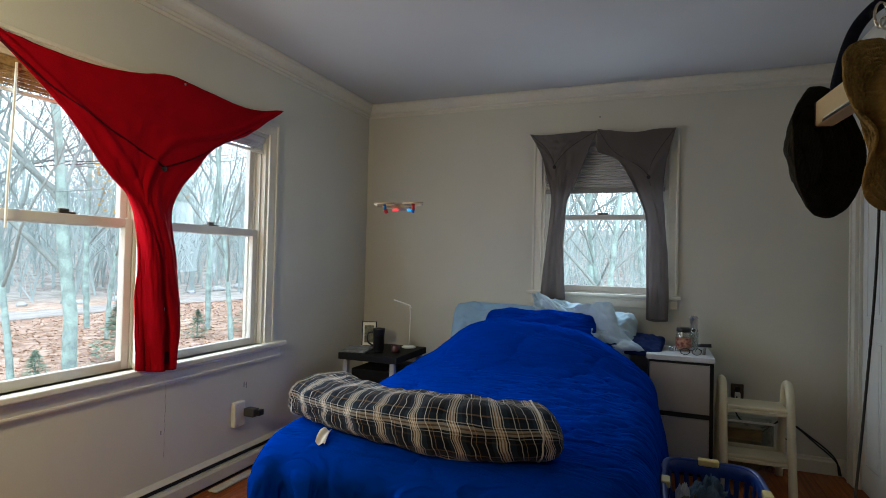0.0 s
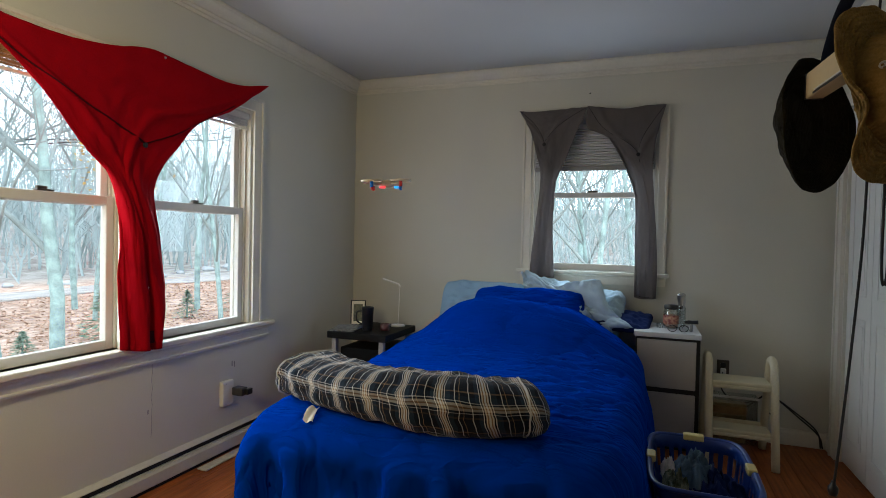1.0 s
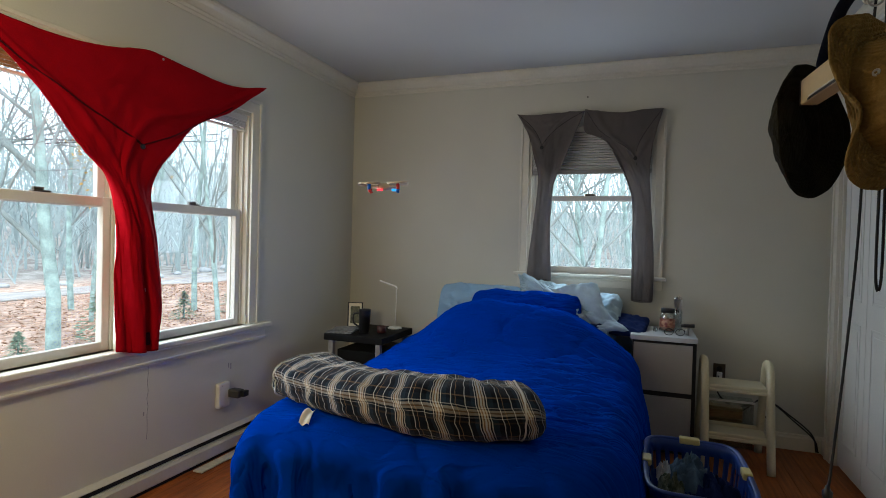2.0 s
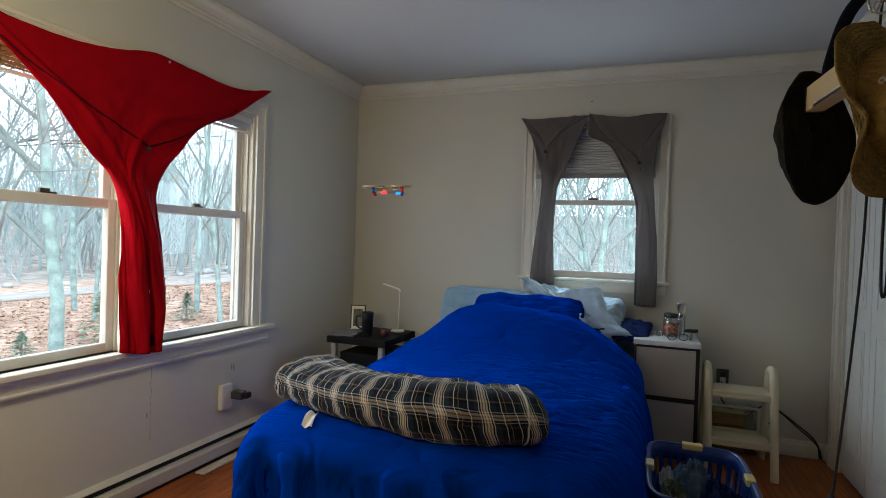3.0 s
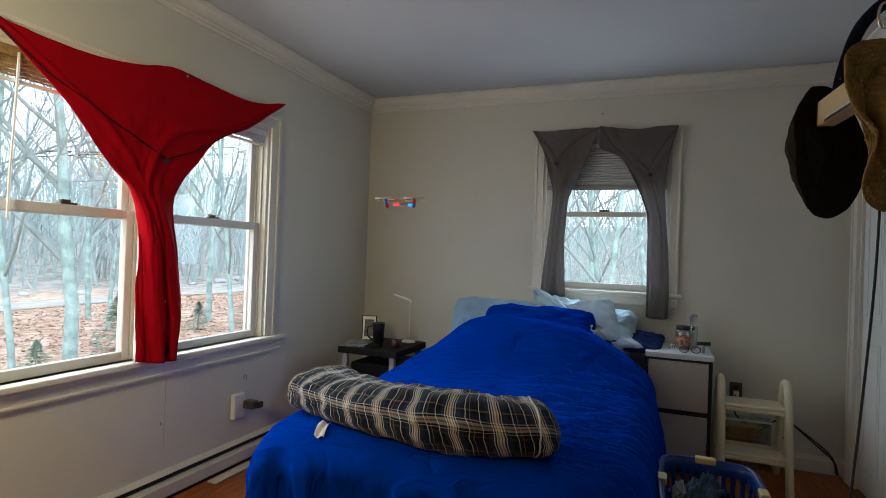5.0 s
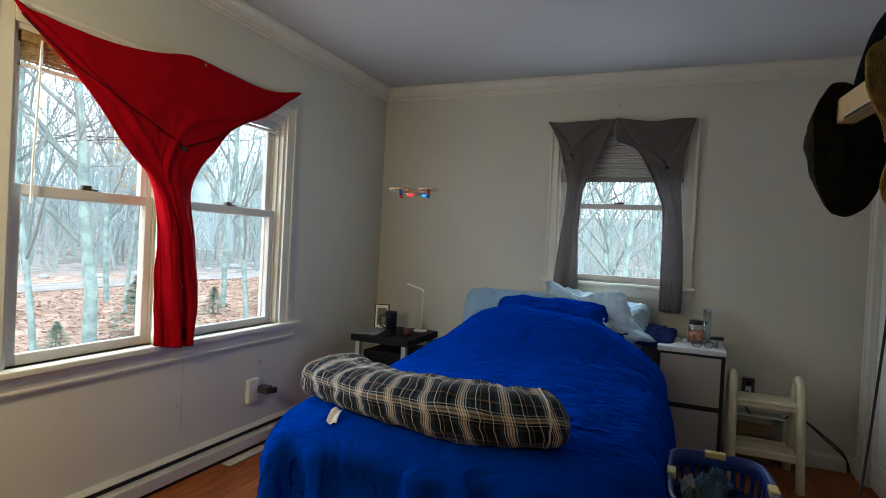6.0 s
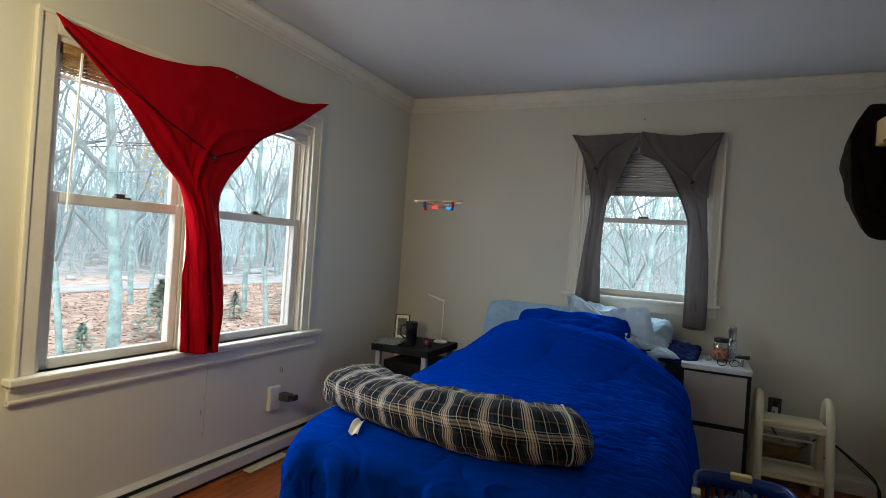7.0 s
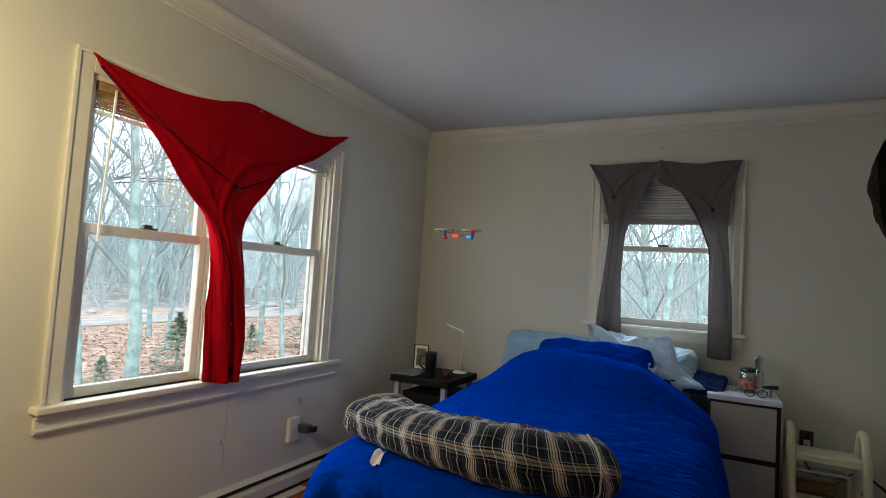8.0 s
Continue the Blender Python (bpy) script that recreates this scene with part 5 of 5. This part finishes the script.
# ---- beam with hats, straps and cords ----
def hat(name, material, label, at, rot, seed, crown=0.105, brim=0.160, eyelets=(), spin=0, size=1.0, droop=1.0, fold=0.8, pinch=0.0, pinch_at=3.4, dent=0.006):
    """A soft bucket hat: a domed crown, a drooping waved brim with rows of stitching."""
    h = thing(name, label, "hat", group="hats on the beam")
    def f(u, v):
        a = 2 * math.pi * u
        sag = fbm(1.2 * math.cos(a), 1.2 * math.sin(a), seed)
        if v < 0.28:
            r, z = 0.088 * (v / 0.28) ** 0.8, crown
        elif v < 0.60:
            k = (v - 0.28) / 0.32
            r, z = 0.088 + 0.016 * k, crown * (1 - k)
        else:
            k = (v - 0.60) / 0.40
            r = 0.104 + (brim - 0.104) * k * (1 - pinch * bell((a - pinch_at) / 0.42)) + 0.008 * k * sag
            z = -0.035 * k * droop - 0.030 * k * k * droop * (1 + fold * math.sin(2 * a + seed) + 0.3 * sag) + 0.0022 * math.sin(46 * k) + 0.03 * pinch * k * bell((a - pinch_at) / 0.5)
        w = dent * fbm(1.6 * math.cos(a), 1.8 * math.sin(a), 2 * v + seed)
        return Vector(((r + w) * math.cos(a), (r + w) * 1.12 * math.sin(a), z + w))
    link_mesh("cloth", sheet(f, 96, 72, 0.003), material, h, smooth=True)
    for v in (0.62, 0.70, 0.78, 0.86, 0.99):
        part("stitched_edge", tube([f(k / 72, v) for k in range(72)], 0.0035 if v in (0.62, 0.99) else 0.0020, 6, closed=True), material, h, smooth=True)
    for a, v in eyelets:
        p = f(a, v)
        part("eyelet", turn([(0.0025, 0), (0.0075, 0.0), (0.0085, 0.0015), (0.007, 0.003), (0.0035, 0.003), (0.0025, 0.001)], 14, cap=False), STEEL, h, "metal eyelet").matrix_basis = Matrix.Translation(p * 1.01) @ Vector((p.x, p.y, 0)).to_track_quat("Z", "Y").to_matrix().to_4x4()
    h.matrix_basis = Matrix.Translation(at) @ Vector(rot).to_track_quat("Z", "Y").to_matrix().to_4x4() @ pose(0, 0, 0, 0, 0, spin) @ Matrix.Scale(size, 4)
    return h


def hanging_beam():
    b = thing("pull_up_beam", "beige beam hanging from a navy strap", "beam")
    m = look((0.185, 0.722, 1.597), (0.200, 0.43, 1.590))
    for name, dims, material, label in (("bar", (-0.018, 0.018, -0.028, 0.028, -0.30, 0.0, 0.005, 3), BEAM, ""),
                                        ("slot", (0.0175, 0.0200, -0.022, -0.019, -0.26, -0.06, 0.001), WHITEPLASTIC, "pale slot insert"),
                                        # black strip on the bar's face painted as the shadow under the slot
                                        ("slot_shadow", (0.0175, 0.0190, -0.027, -0.0225, -0.26, -0.05, 0.001), BLACKPLASTIC, "black strip for the slot shadow"),
                                        ("end_cap", (-0.0185, 0.0185, -0.0285, 0.0285, 0.0005, 0.006, 0.002), BLACKPLASTIC, "black end cap")):
        part(name, box(*dims), material, b, label).matrix_basis = m
    return b


hanging_beam()
hat("bucket_hat", BLACKOLIVE, "black olive bucket hat hung on the beam end", (0.190, 0.845, 1.532), (-0.72, 0.69, 0.0), 1.3, crown=0.022, brim=0.168, spin=-11, size=0.83, droop=0.7, fold=0.35, dent=0.005)
hat("bucket_hat", OLIVE, "olive brown bucket hat with metal eyelets", (0.216, 0.415, 1.508), (0.62, -0.78, 0.04), 4.7, crown=0.115, brim=0.168, eyelets=((0.40, 0.42), (0.47, 0.46), (0.93, 0.45)), size=0.80, droop=0.30, fold=2.2, pinch=0.9, pinch_at=3.55, dent=0.012)


def straps():
    s = thing("hanging_strap", "navy webbing strap looped from a ceiling hook", "strap")
    part("webbing", tube(spline([(0.200, 0.690, 1.625), (0.206, 0.716, 1.656), (0.213, 0.705, 1.700), (0.222, 0.690, 1.742), (0.234, 0.675, 1.772), (0.252, 0.66, 1.794), (0.285, 0.64, 1.83), (0.36, 0.62, 2.0), (0.41, 0.62, 2.2), (0.42, 0.62, 2.44)], 60), 0.013, 10, 0.3, up=(0, 1, 0.2)), STRAP, s, smooth=True)
    part("carabiner", tube([(0.262 + 0.011 * math.cos(a), 0.645, 1.775 + 0.026 * math.sin(a)) for a in [2 * math.pi * k / 24 for k in range(24)]], 0.003, 8, closed=True, up=(0, 1, 0)), STEEL, s, "steel carabiner", smooth=True)
    part("ring", tube([(0.272 + 0.013 * math.cos(a), 0.64, 1.755 + 0.013 * math.sin(a)) for a in [2 * math.pi * k / 20 for k in range(20)]], 0.0024, 8, closed=True, up=(0, 1, 0)), STEEL, s, "steel ring", smooth=True)
    part("hook", turn([(0.001, 0), (0.03, 0), (0.03, 0.01), (0.008, 0.02), (0.006, 0.06), (0.001, 0.06)], 14, at=(0.42, 0.62, 2.438)), STEEL, s, "ceiling hook plate")
    return s


straps()


def pull_cord(points, label, knob):
    c = thing("pull_cord", label, "cord", group="hanging cords")
    part("cord", tube(spline(points, 30), 0.0034, 6), BLACKCORD, c, smooth=True)
    if knob:
        x, y, z = points[-1]
        part("knob", turn([(0.002, -0.020), (0.009, -0.018), (0.012, -0.007), (0.012, 0.004), (0.007, 0.010), (0.004, 0.020), (0.002, 0.021)], 16, at=(x, y, z)), BLACKPLASTIC, c, "dark ball at the cord's end", smooth=True)
    return c


pull_cord([(0.40, 0.97, 2.495), (0.390, 0.99, 2.0), (0.376, 1.00, 1.68), (0.373, 1.00, 1.468), (0.366, 1.00, 1.222), (0.346, 1.00, 0.903), (0.328, 1.00, 0.668), (0.323, 1.00, 0.617)], "thin black cord with a ball hanging from the ceiling", True)
pull_cord([(0.394, 0.95, 2.495), (0.394, 0.95, 1.66), (0.393, 0.95, 1.40), (0.392, 0.95, 1.25), (0.394, 0.95, 1.17), (0.401, 0.95, 1.16), (0.405, 0.95, 1.25), (0.404, 0.95, 1.66), (0.406, 0.95, 2.495)], "black strap loop hanging from the ceiling", False)


# ---- toy drone hovering over the bed ----
def drone():
    d = thing("toy_drone", "cream toy quadcopter with red and blue lights, hovering", "drone")
    part("body", turn([(0.002, -0.018), (0.022, -0.016), (0.030, -0.004), (0.030, 0.006), (0.020, 0.016), (0.002, 0.018)], 20, sx=1.35), DRONEWHITE, d, smooth=True)
    for sx in (-1, 1):
        for sy in (-1, 1):
            x, y = sx * 0.066, sy * 0.052
            ring = [(x + 0.047 * math.cos(a), y + 0.047 * math.sin(a), 0.012) for a in [2 * math.pi * k / 36 for k in range(36)]]
            g = part("propeller_guard", tube(ring, 0.0022, 8, 2.2, closed=True), DRONEWHITE, d, smooth=True)
            part("arm", tube([(sx * 0.02, sy * 0.015, 0.0), (x, y, 0.0)], [0.007, 0.006], 8), DRONEWHITE, d, smooth=True)
            part("motor", turn([(0.001, -0.016), (0.007, -0.016), (0.008, -0.004), (0.008, 0.008), (0.001, 0.012)], 12, at=(x, y, 0)), DRONERED if sy < 0 and sx > 0 or sy > 0 and sx < 0 else DRONEBLUE, d, "coloured motor pod", smooth=True)
            bm = bmesh.new()
            for s in (-1, 1):
                tube([(x, y, 0.014), (x + s * 0.02, y + 0.004 * s, 0.0155), (x + s * 0.040, y + 0.002 * s, 0.0145)], [0.003, 0.006, 0.003], 8, 0.2, bm=bm)
            part("propeller", bm, DRONEWHITE, d)
            part("foot", tube([(x, y, -0.014), (x * 0.94, y * 0.94, -0.026)], [0.006, 0.008], 8), DRONEBLUE if sx > 0 else DRONERED, d, "coloured landing foot", smooth=True)
    part("signal_light", box(-0.032, -0.004, -0.034, -0.022, -0.022, -0.012, 0.004, 3), LEDRED, d, "glowing red light")
    part("signal_light", box(0.036, 0.056, -0.036, -0.022, -0.024, -0.013, 0.004, 3), LEDBLUE, d, "glowing blue light")
    d.matrix_basis = pose(-1.297, 1.628, 1.496, 2, -3, 24)
    return d


drone()


# ---- floor boards ----
def floor():
    f = thing("floor", "worn orange oak strip floor", "floor", kind="structure")
    bm = box(XW - T, XE + T, YS - T, YN + T, -0.12, -0.021, 0)
    # unseen closet floor, added to close the same light leak
    box(XE + T, XE + 0.65, DY0 - 0.1, DY1 + 0.1, -0.12, -0.001, 0, bm=bm)
    part("subfloor", bm, DARK, f, "dark gaps between the boards")
    rnd = random.Random(3)
    w = 0.0825
    meshes = {}
    for k in range(int((XE + T - XW) / w)):
        x0 = XW + k * w
        y, first = YS, True
        while y < YN - 0.01:
            ln = min(rnd.choice((0.9, 1.2, 1.5, 1.8)) if not first else rnd.choice((0.5, 0.8, 1.1)), YN - y)
            first = False
            key = round(ln, 3)
            if key not in meshes:
                bm = box(0.0006, w - 0.0006, 0.0006, ln - 0.0006, -0.02, 0.0, 0.0012, 1)
                me = bpy.data.meshes.new("floor_board")
                bm.to_mesh(me)
                bm.free()
                me.materials.append(OAK)
                meshes[key] = me
            ob = new("floor_board", meshes[key])
            ob.parent = f
            ob.location = (x0, y, 0)
            y += ln
    return f


floor()


# ---- outside: ground, road, woods ----
GZ = -1.75


def ground_height(x, y):
    """Level lawn by the house; the woods rise behind the road."""
    d = math.hypot(x + 1, y - 1)
    far = max(0.0, -x - 34, 0.85 * (y - 30))
    return GZ + 0.25 * fbm(0.06 * x, 0.06 * y, 2) * smooth01((d - 6) / 12) + 9.0 * smooth01(far / 75) + 0.006 * far


def ground():
    n = 110
    def f(u, v):
        a, b = 2 * u - 1, 2 * v - 1
        x, y = math.copysign(abs(a) ** 2.2, a) * 420, math.copysign(abs(b) ** 2.2, b) * 420
        return Vector((x, y, ground_height(x, y)))
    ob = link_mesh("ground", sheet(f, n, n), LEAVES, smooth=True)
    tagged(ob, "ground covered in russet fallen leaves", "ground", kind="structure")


ground()


def road():
    def f(u, v):
        y = -60 + 150 * v
        x = -27.0 - 0.0016 * (y - 10) ** 2 + (u - 0.5) * 3.2 + 0.5 * math.sin(0.09 * y)
        return Vector((x, y, ground_height(x, y) + 0.05 + 0.03 * (1 - (2 * u - 1) ** 2)))
    tagged(link_mesh("road", sheet(f, 6, 120, 0.04), ROAD, smooth=True), "pale gravel road through the woods", "road", kind="structure")


road()


def leaf_scatter():
    """Fallen leaves lying loose on the near ground."""
    rnd = random.Random(11)
    verts, faces = [], []
    for k in range(42000):
        if k % 4:
            x, y = -rnd.uniform(6, 27), rnd.uniform(-4, 30)
        else:
            x, y = rnd.uniform(-18, 14), rnd.uniform(7, 40)
        s, a, t = rnd.uniform(0.04, 0.085), rnd.uniform(0, 6.28), rnd.uniform(-0.03, 0.05)
        z = ground_height(x, y) + 0.02
        o = len(verts)
        c, d = math.cos(a) * s, math.sin(a) * s
        verts += [(x - c, y - d, z), (x + d * 0.6, y - c * 0.6, z + t), (x + c, y + d, z + 0.01), (x - d * 0.6, y + c * 0.6, z + abs(t))]
        faces.append((o, o + 1, o + 2, o + 3))
    me = bpy.data.meshes.new("leaves")
    me.from_pydata(verts, [], faces)
    m = mat("dry_leaf", (0.56, 0.38, 0.28), 0.9, second=(0.30, 0.17, 0.11), vary=0.3, scale=2.5, fine=20, bump=0.1, spec=0.1)
    tagged(link_mesh("fallen_leaves", me, m), "russet fallen leaves scattered on the ground", "leaves", kind="stuff")


leaf_scatter()


def grow(rnd, verts, faces, p, d, length, r, depth, sides, twigs):
    """One limb as a tapered tube, with its own limbs."""
    n = 5 if depth > 2 else 3
    pts, rad = [p.copy()], [r]
    q, e = p.copy(), d.copy()
    for k in range(n):
        w = 0.05 if depth > 3 else 0.12
        e = (e + Vector((rnd.gauss(0, w), rnd.gauss(0, w), rnd.gauss(0.04, 0.08)))).normalized()
        q = q + e * (length / n)
        pts.append(q.copy()), rad.append(r * (1 - 0.62 * (k + 1) / n))
    side = d.orthogonal().normalized()
    o = len(verts)
    for k, c in enumerate(pts):
        t = (pts[min(k + 1, n)] - pts[max(k - 1, 0)]).normalized()
        s = (side - t * side.dot(t)).normalized()
        u = t.cross(s)
        for j in range(sides):
            a = 2 * math.pi * j / sides
            verts.append(tuple(c + rad[k] * (math.cos(a) * s + math.sin(a) * u)))
    for k in range(n):
        for j in range(sides):
            a, b = o + k * sides + j, o + k * sides + (j + 1) % sides
            faces.append((a, b, b + sides, a + sides))
    if depth <= 0:
        return
    kids = twigs if depth <= 2 else twigs + 2
    for k in range(kids):
        f = rnd.uniform(0.30 if depth > 2 else 0.2, 1.0)
        i = min(int(f * n), n - 1)
        c = pts[i].lerp(pts[i + 1], f * n - i)
        ax = (pts[i + 1] - pts[i]).normalized()
        out = Vector((rnd.gauss(0, 1), rnd.gauss(0, 1), rnd.gauss(0.1, 0.5)))
        out = (out - ax * out.dot(ax)).normalized()
        e = (ax * rnd.uniform(0.45, 0.95) + out * rnd.uniform(0.6, 1.0) + Vector((0, 0, 0.22))).normalized()
        grow(rnd, verts, faces, c, e, length * rnd.uniform(0.36, 0.62), max(0.004, r * (1 - 0.6 * f) * rnd.uniform(0.42, 0.62)), depth - 1, 3 if depth < 3 else max(4, sides - 2), twigs)


def tree_mesh(seed, height, r, depth, sides, twigs, lean=0.0):
    rnd = random.Random(seed)
    verts, faces = [], []
    grow(rnd, verts, faces, Vector((0, 0, -0.3)), Vector((lean, 0.3 * lean, 1)).normalized(), height, r, depth, sides, twigs)
    split = (5 + 1) * sides
    trunk, crown = bpy.data.meshes.new("trunk"), bpy.data.meshes.new("crown")
    tf = [f for f in faces if max(f) < split]
    trunk.from_pydata(verts[:split], [], tf)
    crown.from_pydata(verts[split:], [], [tuple(i - split for i in f) for f in faces if min(f) >= split])
    return trunk, crown


def bare_tree(seed, height, r, lean=0.0, label="bare grey-green tree standing in the leaves"):
    t = thing("bare_tree", label, "tree", group="bare trees")
    a, b = tree_mesh(seed, height, r, 4, 10, 5, lean)
    link_mesh("trunk", a, BARK, t, smooth=True)
    link_mesh("crown", b, TWIG, t, "leafless branching crown", smooth=True)
    return t


kinds = [bare_tree(5, 9.0, 0.165, 0.03), bare_tree(8, 11.0, 0.11, -0.05), bare_tree(13, 8.0, 0.08, 0.10), bare_tree(21, 12.0, 0.12, 0.0)]
rnd = random.Random(4)
spots = [(-13.2, 8.3, 0, 0.9), (-16.5, 16.0, 1, 0.95), (-13.4, 7.2, 2, 1.0), (-11.5, 16.5, 2, 1.0), (-12.5, 19.5, 3, 0.8), (-19.0, 9.6, 3, 1.0), (-22.0, 18.5, 1, 1.0), (-20.0, 4.8, 2, 1.2), (-24.0, 12.5, 3, 1.0), (-15.5, 22.0, 3, 0.9),
         (-3.6, 15.0, 3, 1.0), (-1.6, 17.0, 2, 1.0), (-5.5, 20.0, 1, 1.0), (-2.6, 22.0, 3, 1.0), (-0.3, 19.0, 1, 0.9), (-1.4, 12.0, 2, 1.0), (-2.4, 10.5, 1, 1.0), (-3.2, 12.5, 2, 1.0), (-17.5, 12.5, 2, 1.0), (-20.5, 14.0, 1, 1.0), (-12.0, 12.4, 2, 1.0), (-21.5, 26.0, 2, 1.0), (-9.0, 23.0, 2, 1.1), (-26.5, 6.5, 1, 1.0)]
for k, (x, y, i, s) in enumerate(spots):
    m = Matrix.LocRotScale((x, y, ground_height(x, y)), Euler((0, 0, rnd.uniform(0, 6.28))), None)
    if k < 4 and [q[2] for q in spots].index(i) == k:
        kinds[i].matrix_basis = m
    else:
        copy_thing(kinds[i], m)
kinds[3].matrix_basis = pose(-19.0, 9.6, ground_height(-19, 9.6), 0, 0, 60)


def far_woods():
    """Leafless woods on the slope behind the road, with haze put into the bark colour."""
    rnd = random.Random(9)
    verts, faces = [], []
    for k in range(640):
        if k % 5 < 3:
            x, y = -rnd.uniform(31, 95), rnd.uniform(-12, 90)
        else:
            y, x = rnd.uniform(27, 95), rnd.uniform(-45, 25)
        h = rnd.uniform(8, 14)
        grow(rnd, verts, faces, Vector((x, y, ground_height(x, y) - 0.3)), Vector((rnd.gauss(0, 0.05), rnd.gauss(0, 0.05), 1)).normalized(), h, rnd.uniform(0.06, 0.15), 2 if k % 2 else 3, 3, 5)
    for k in range(700):
        x, y = (-rnd.uniform(30, 60), rnd.uniform(-12, 70)) if k % 3 else (rnd.uniform(-12, 8), rnd.uniform(12, 45))
        grow(rnd, verts, faces, Vector((x, y, ground_height(x, y) - 0.1)), Vector((rnd.gauss(0, 0.2), rnd.gauss(0, 0.2), 1)).normalized(), rnd.uniform(1.5, 4.5), rnd.uniform(0.02, 0.05), 2, 3, 5)
    for k in range(1500):
        x, y = (-rnd.uniform(34, 90), rnd.uniform(-15, 95)) if k % 3 else (rnd.uniform(-40, 25), rnd.uniform(30, 90))
        grow(rnd, verts, faces, Vector((x, y, ground_height(x, y) - 0.2)), Vector((rnd.gauss(0, 0.09), rnd.gauss(0, 0.09), 1)).normalized(), rnd.uniform(4, 9), rnd.uniform(0.05, 0.12), 1, 3, 6)
    me = bpy.data.meshes.new("woods")
    me.from_pydata(verts, [], faces)
    tagged(link_mesh("far_woods", me, HAZY), "grey leafless woods on the slope, haze in their colour", "woods", kind="stuff")


far_woods()


def fir(at, h, seed):
    t = thing("young_fir", "small dark green fir among the fallen leaves", "tree", group="young firs")
    rnd = random.Random(seed)
    part("trunk", tube([(0, 0, -0.1), (0, 0, h)], [0.04, 0.008], 6), BARK, t)
    verts, faces = [], []
    for k in range(620):
        f = rnd.random() ** 0.8
        z, r, a = h * (0.06 + 0.92 * f), 0.48 * h * (1 - f) * rnd.uniform(0.3, 1.15) + 0.03, rnd.uniform(0, 6.28)
        c = Vector((r * math.cos(a), r * math.sin(a), z - 0.18 * r + rnd.uniform(-0.03, 0.03)))
        d = Vector((math.cos(a), math.sin(a), rnd.uniform(-0.35, 0.2))).normalized() * (0.07 * h)
        s = Vector((-math.sin(a), math.cos(a), rnd.uniform(-0.3, 0.3))) * (0.022 * h)
        o = len(verts)
        verts += [tuple(c - d - s * 0.6), tuple(c - d + s * 0.6), tuple(c + s), tuple(c + d), tuple(c - s)]
        faces += [(o, o + 1, o + 2, o + 4), (o + 4, o + 2, o + 3)]
    me = bpy.data.meshes.new("crown")
    me.from_pydata(verts, [], faces)
    link_mesh("crown", me, FIR, t, "tufts of dark needles")
    t.matrix_basis = pose(*at, ground_height(*at), 0, 0, seed * 50)
    return t


for k, (at, h) in enumerate((((-14.0, 10.2), 1.7), ((-13.0, 7.4), 0.8), ((-14.6, 16.5), 1.9), ((-22.0, 7.6), 2.0), ((-15.2, 14.2), 1.0))):
    fir(at, h, k + 1)


def boulders():
    rnd = random.Random(2)
    for k in range(14):
        x, y = -30.5 - rnd.uniform(0, 2), 4 + 2.4 * k + rnd.uniform(-0.5, 0.5)
        bm = bmesh.new()
        bmesh.ops.create_icosphere(bm, subdivisions=2, radius=rnd.uniform(0.25, 0.55))
        for v in bm.verts:
            v.co *= 1 + 0.3 * fbm(2 * v.co.x + k, 2 * v.co.y, 2 * v.co.z)
            v.co.z *= 0.6
        ob = part("boulder", bm, STONE, smooth=True)
        ob.location = (x, y, ground_height(x, y) + 0.1)
        tagged(ob, "grey boulder of an old stone wall", "boulder", group="boulders of the stone wall")


boulders()


def autumn_leaves():
    """A few yellow leaves left on a near tree."""
    rnd = random.Random(6)
    verts, faces = [], []
    for k in range(260):
        c = Vector((-13.0 + rnd.gauss(0, 0.5), 9.6 + rnd.gauss(0, 0.5), 3.0 + rnd.gauss(0, 0.45)))
        a, b = Vector((rnd.gauss(0, 1), rnd.gauss(0, 1), rnd.gauss(0, 1))).normalized() * 0.05, Vector((rnd.gauss(0, 1), rnd.gauss(0, 1), rnd.gauss(0, 1))).normalized() * 0.04
        o = len(verts)
        verts += [tuple(c - a), tuple(c + b), tuple(c + a), tuple(c - b)]
        faces.append((o, o + 1, o + 2, o + 3))
    me = bpy.data.meshes.new("autumn_leaves")
    me.from_pydata(verts, [], faces)
    tagged(link_mesh("autumn_leaves", me, YLEAF), "last yellow leaves on a bare tree", "leaves", kind="stuff")


autumn_leaves()


def power_line(points):
    """A cable strung between poles out of sight."""
    ob = part("power_line", tube(spline(points, 30), 0.02, 5), BLACKCORD)
    return tagged(ob, "black overhead power cable sagging above the woods", "cable", group="power lines")


power_line([(-18.0, 10.0, 3.9), (-18.0, 17.3, 5.13), (-18.0, 19.9, 5.86), (-18.0, 30.0, 9.6)])
power_line([(-18.0, 10.0, 3.7), (-18.0, 17.8, 5.48), (-18.0, 19.9, 6.40), (-18.0, 30.0, 12.0)])
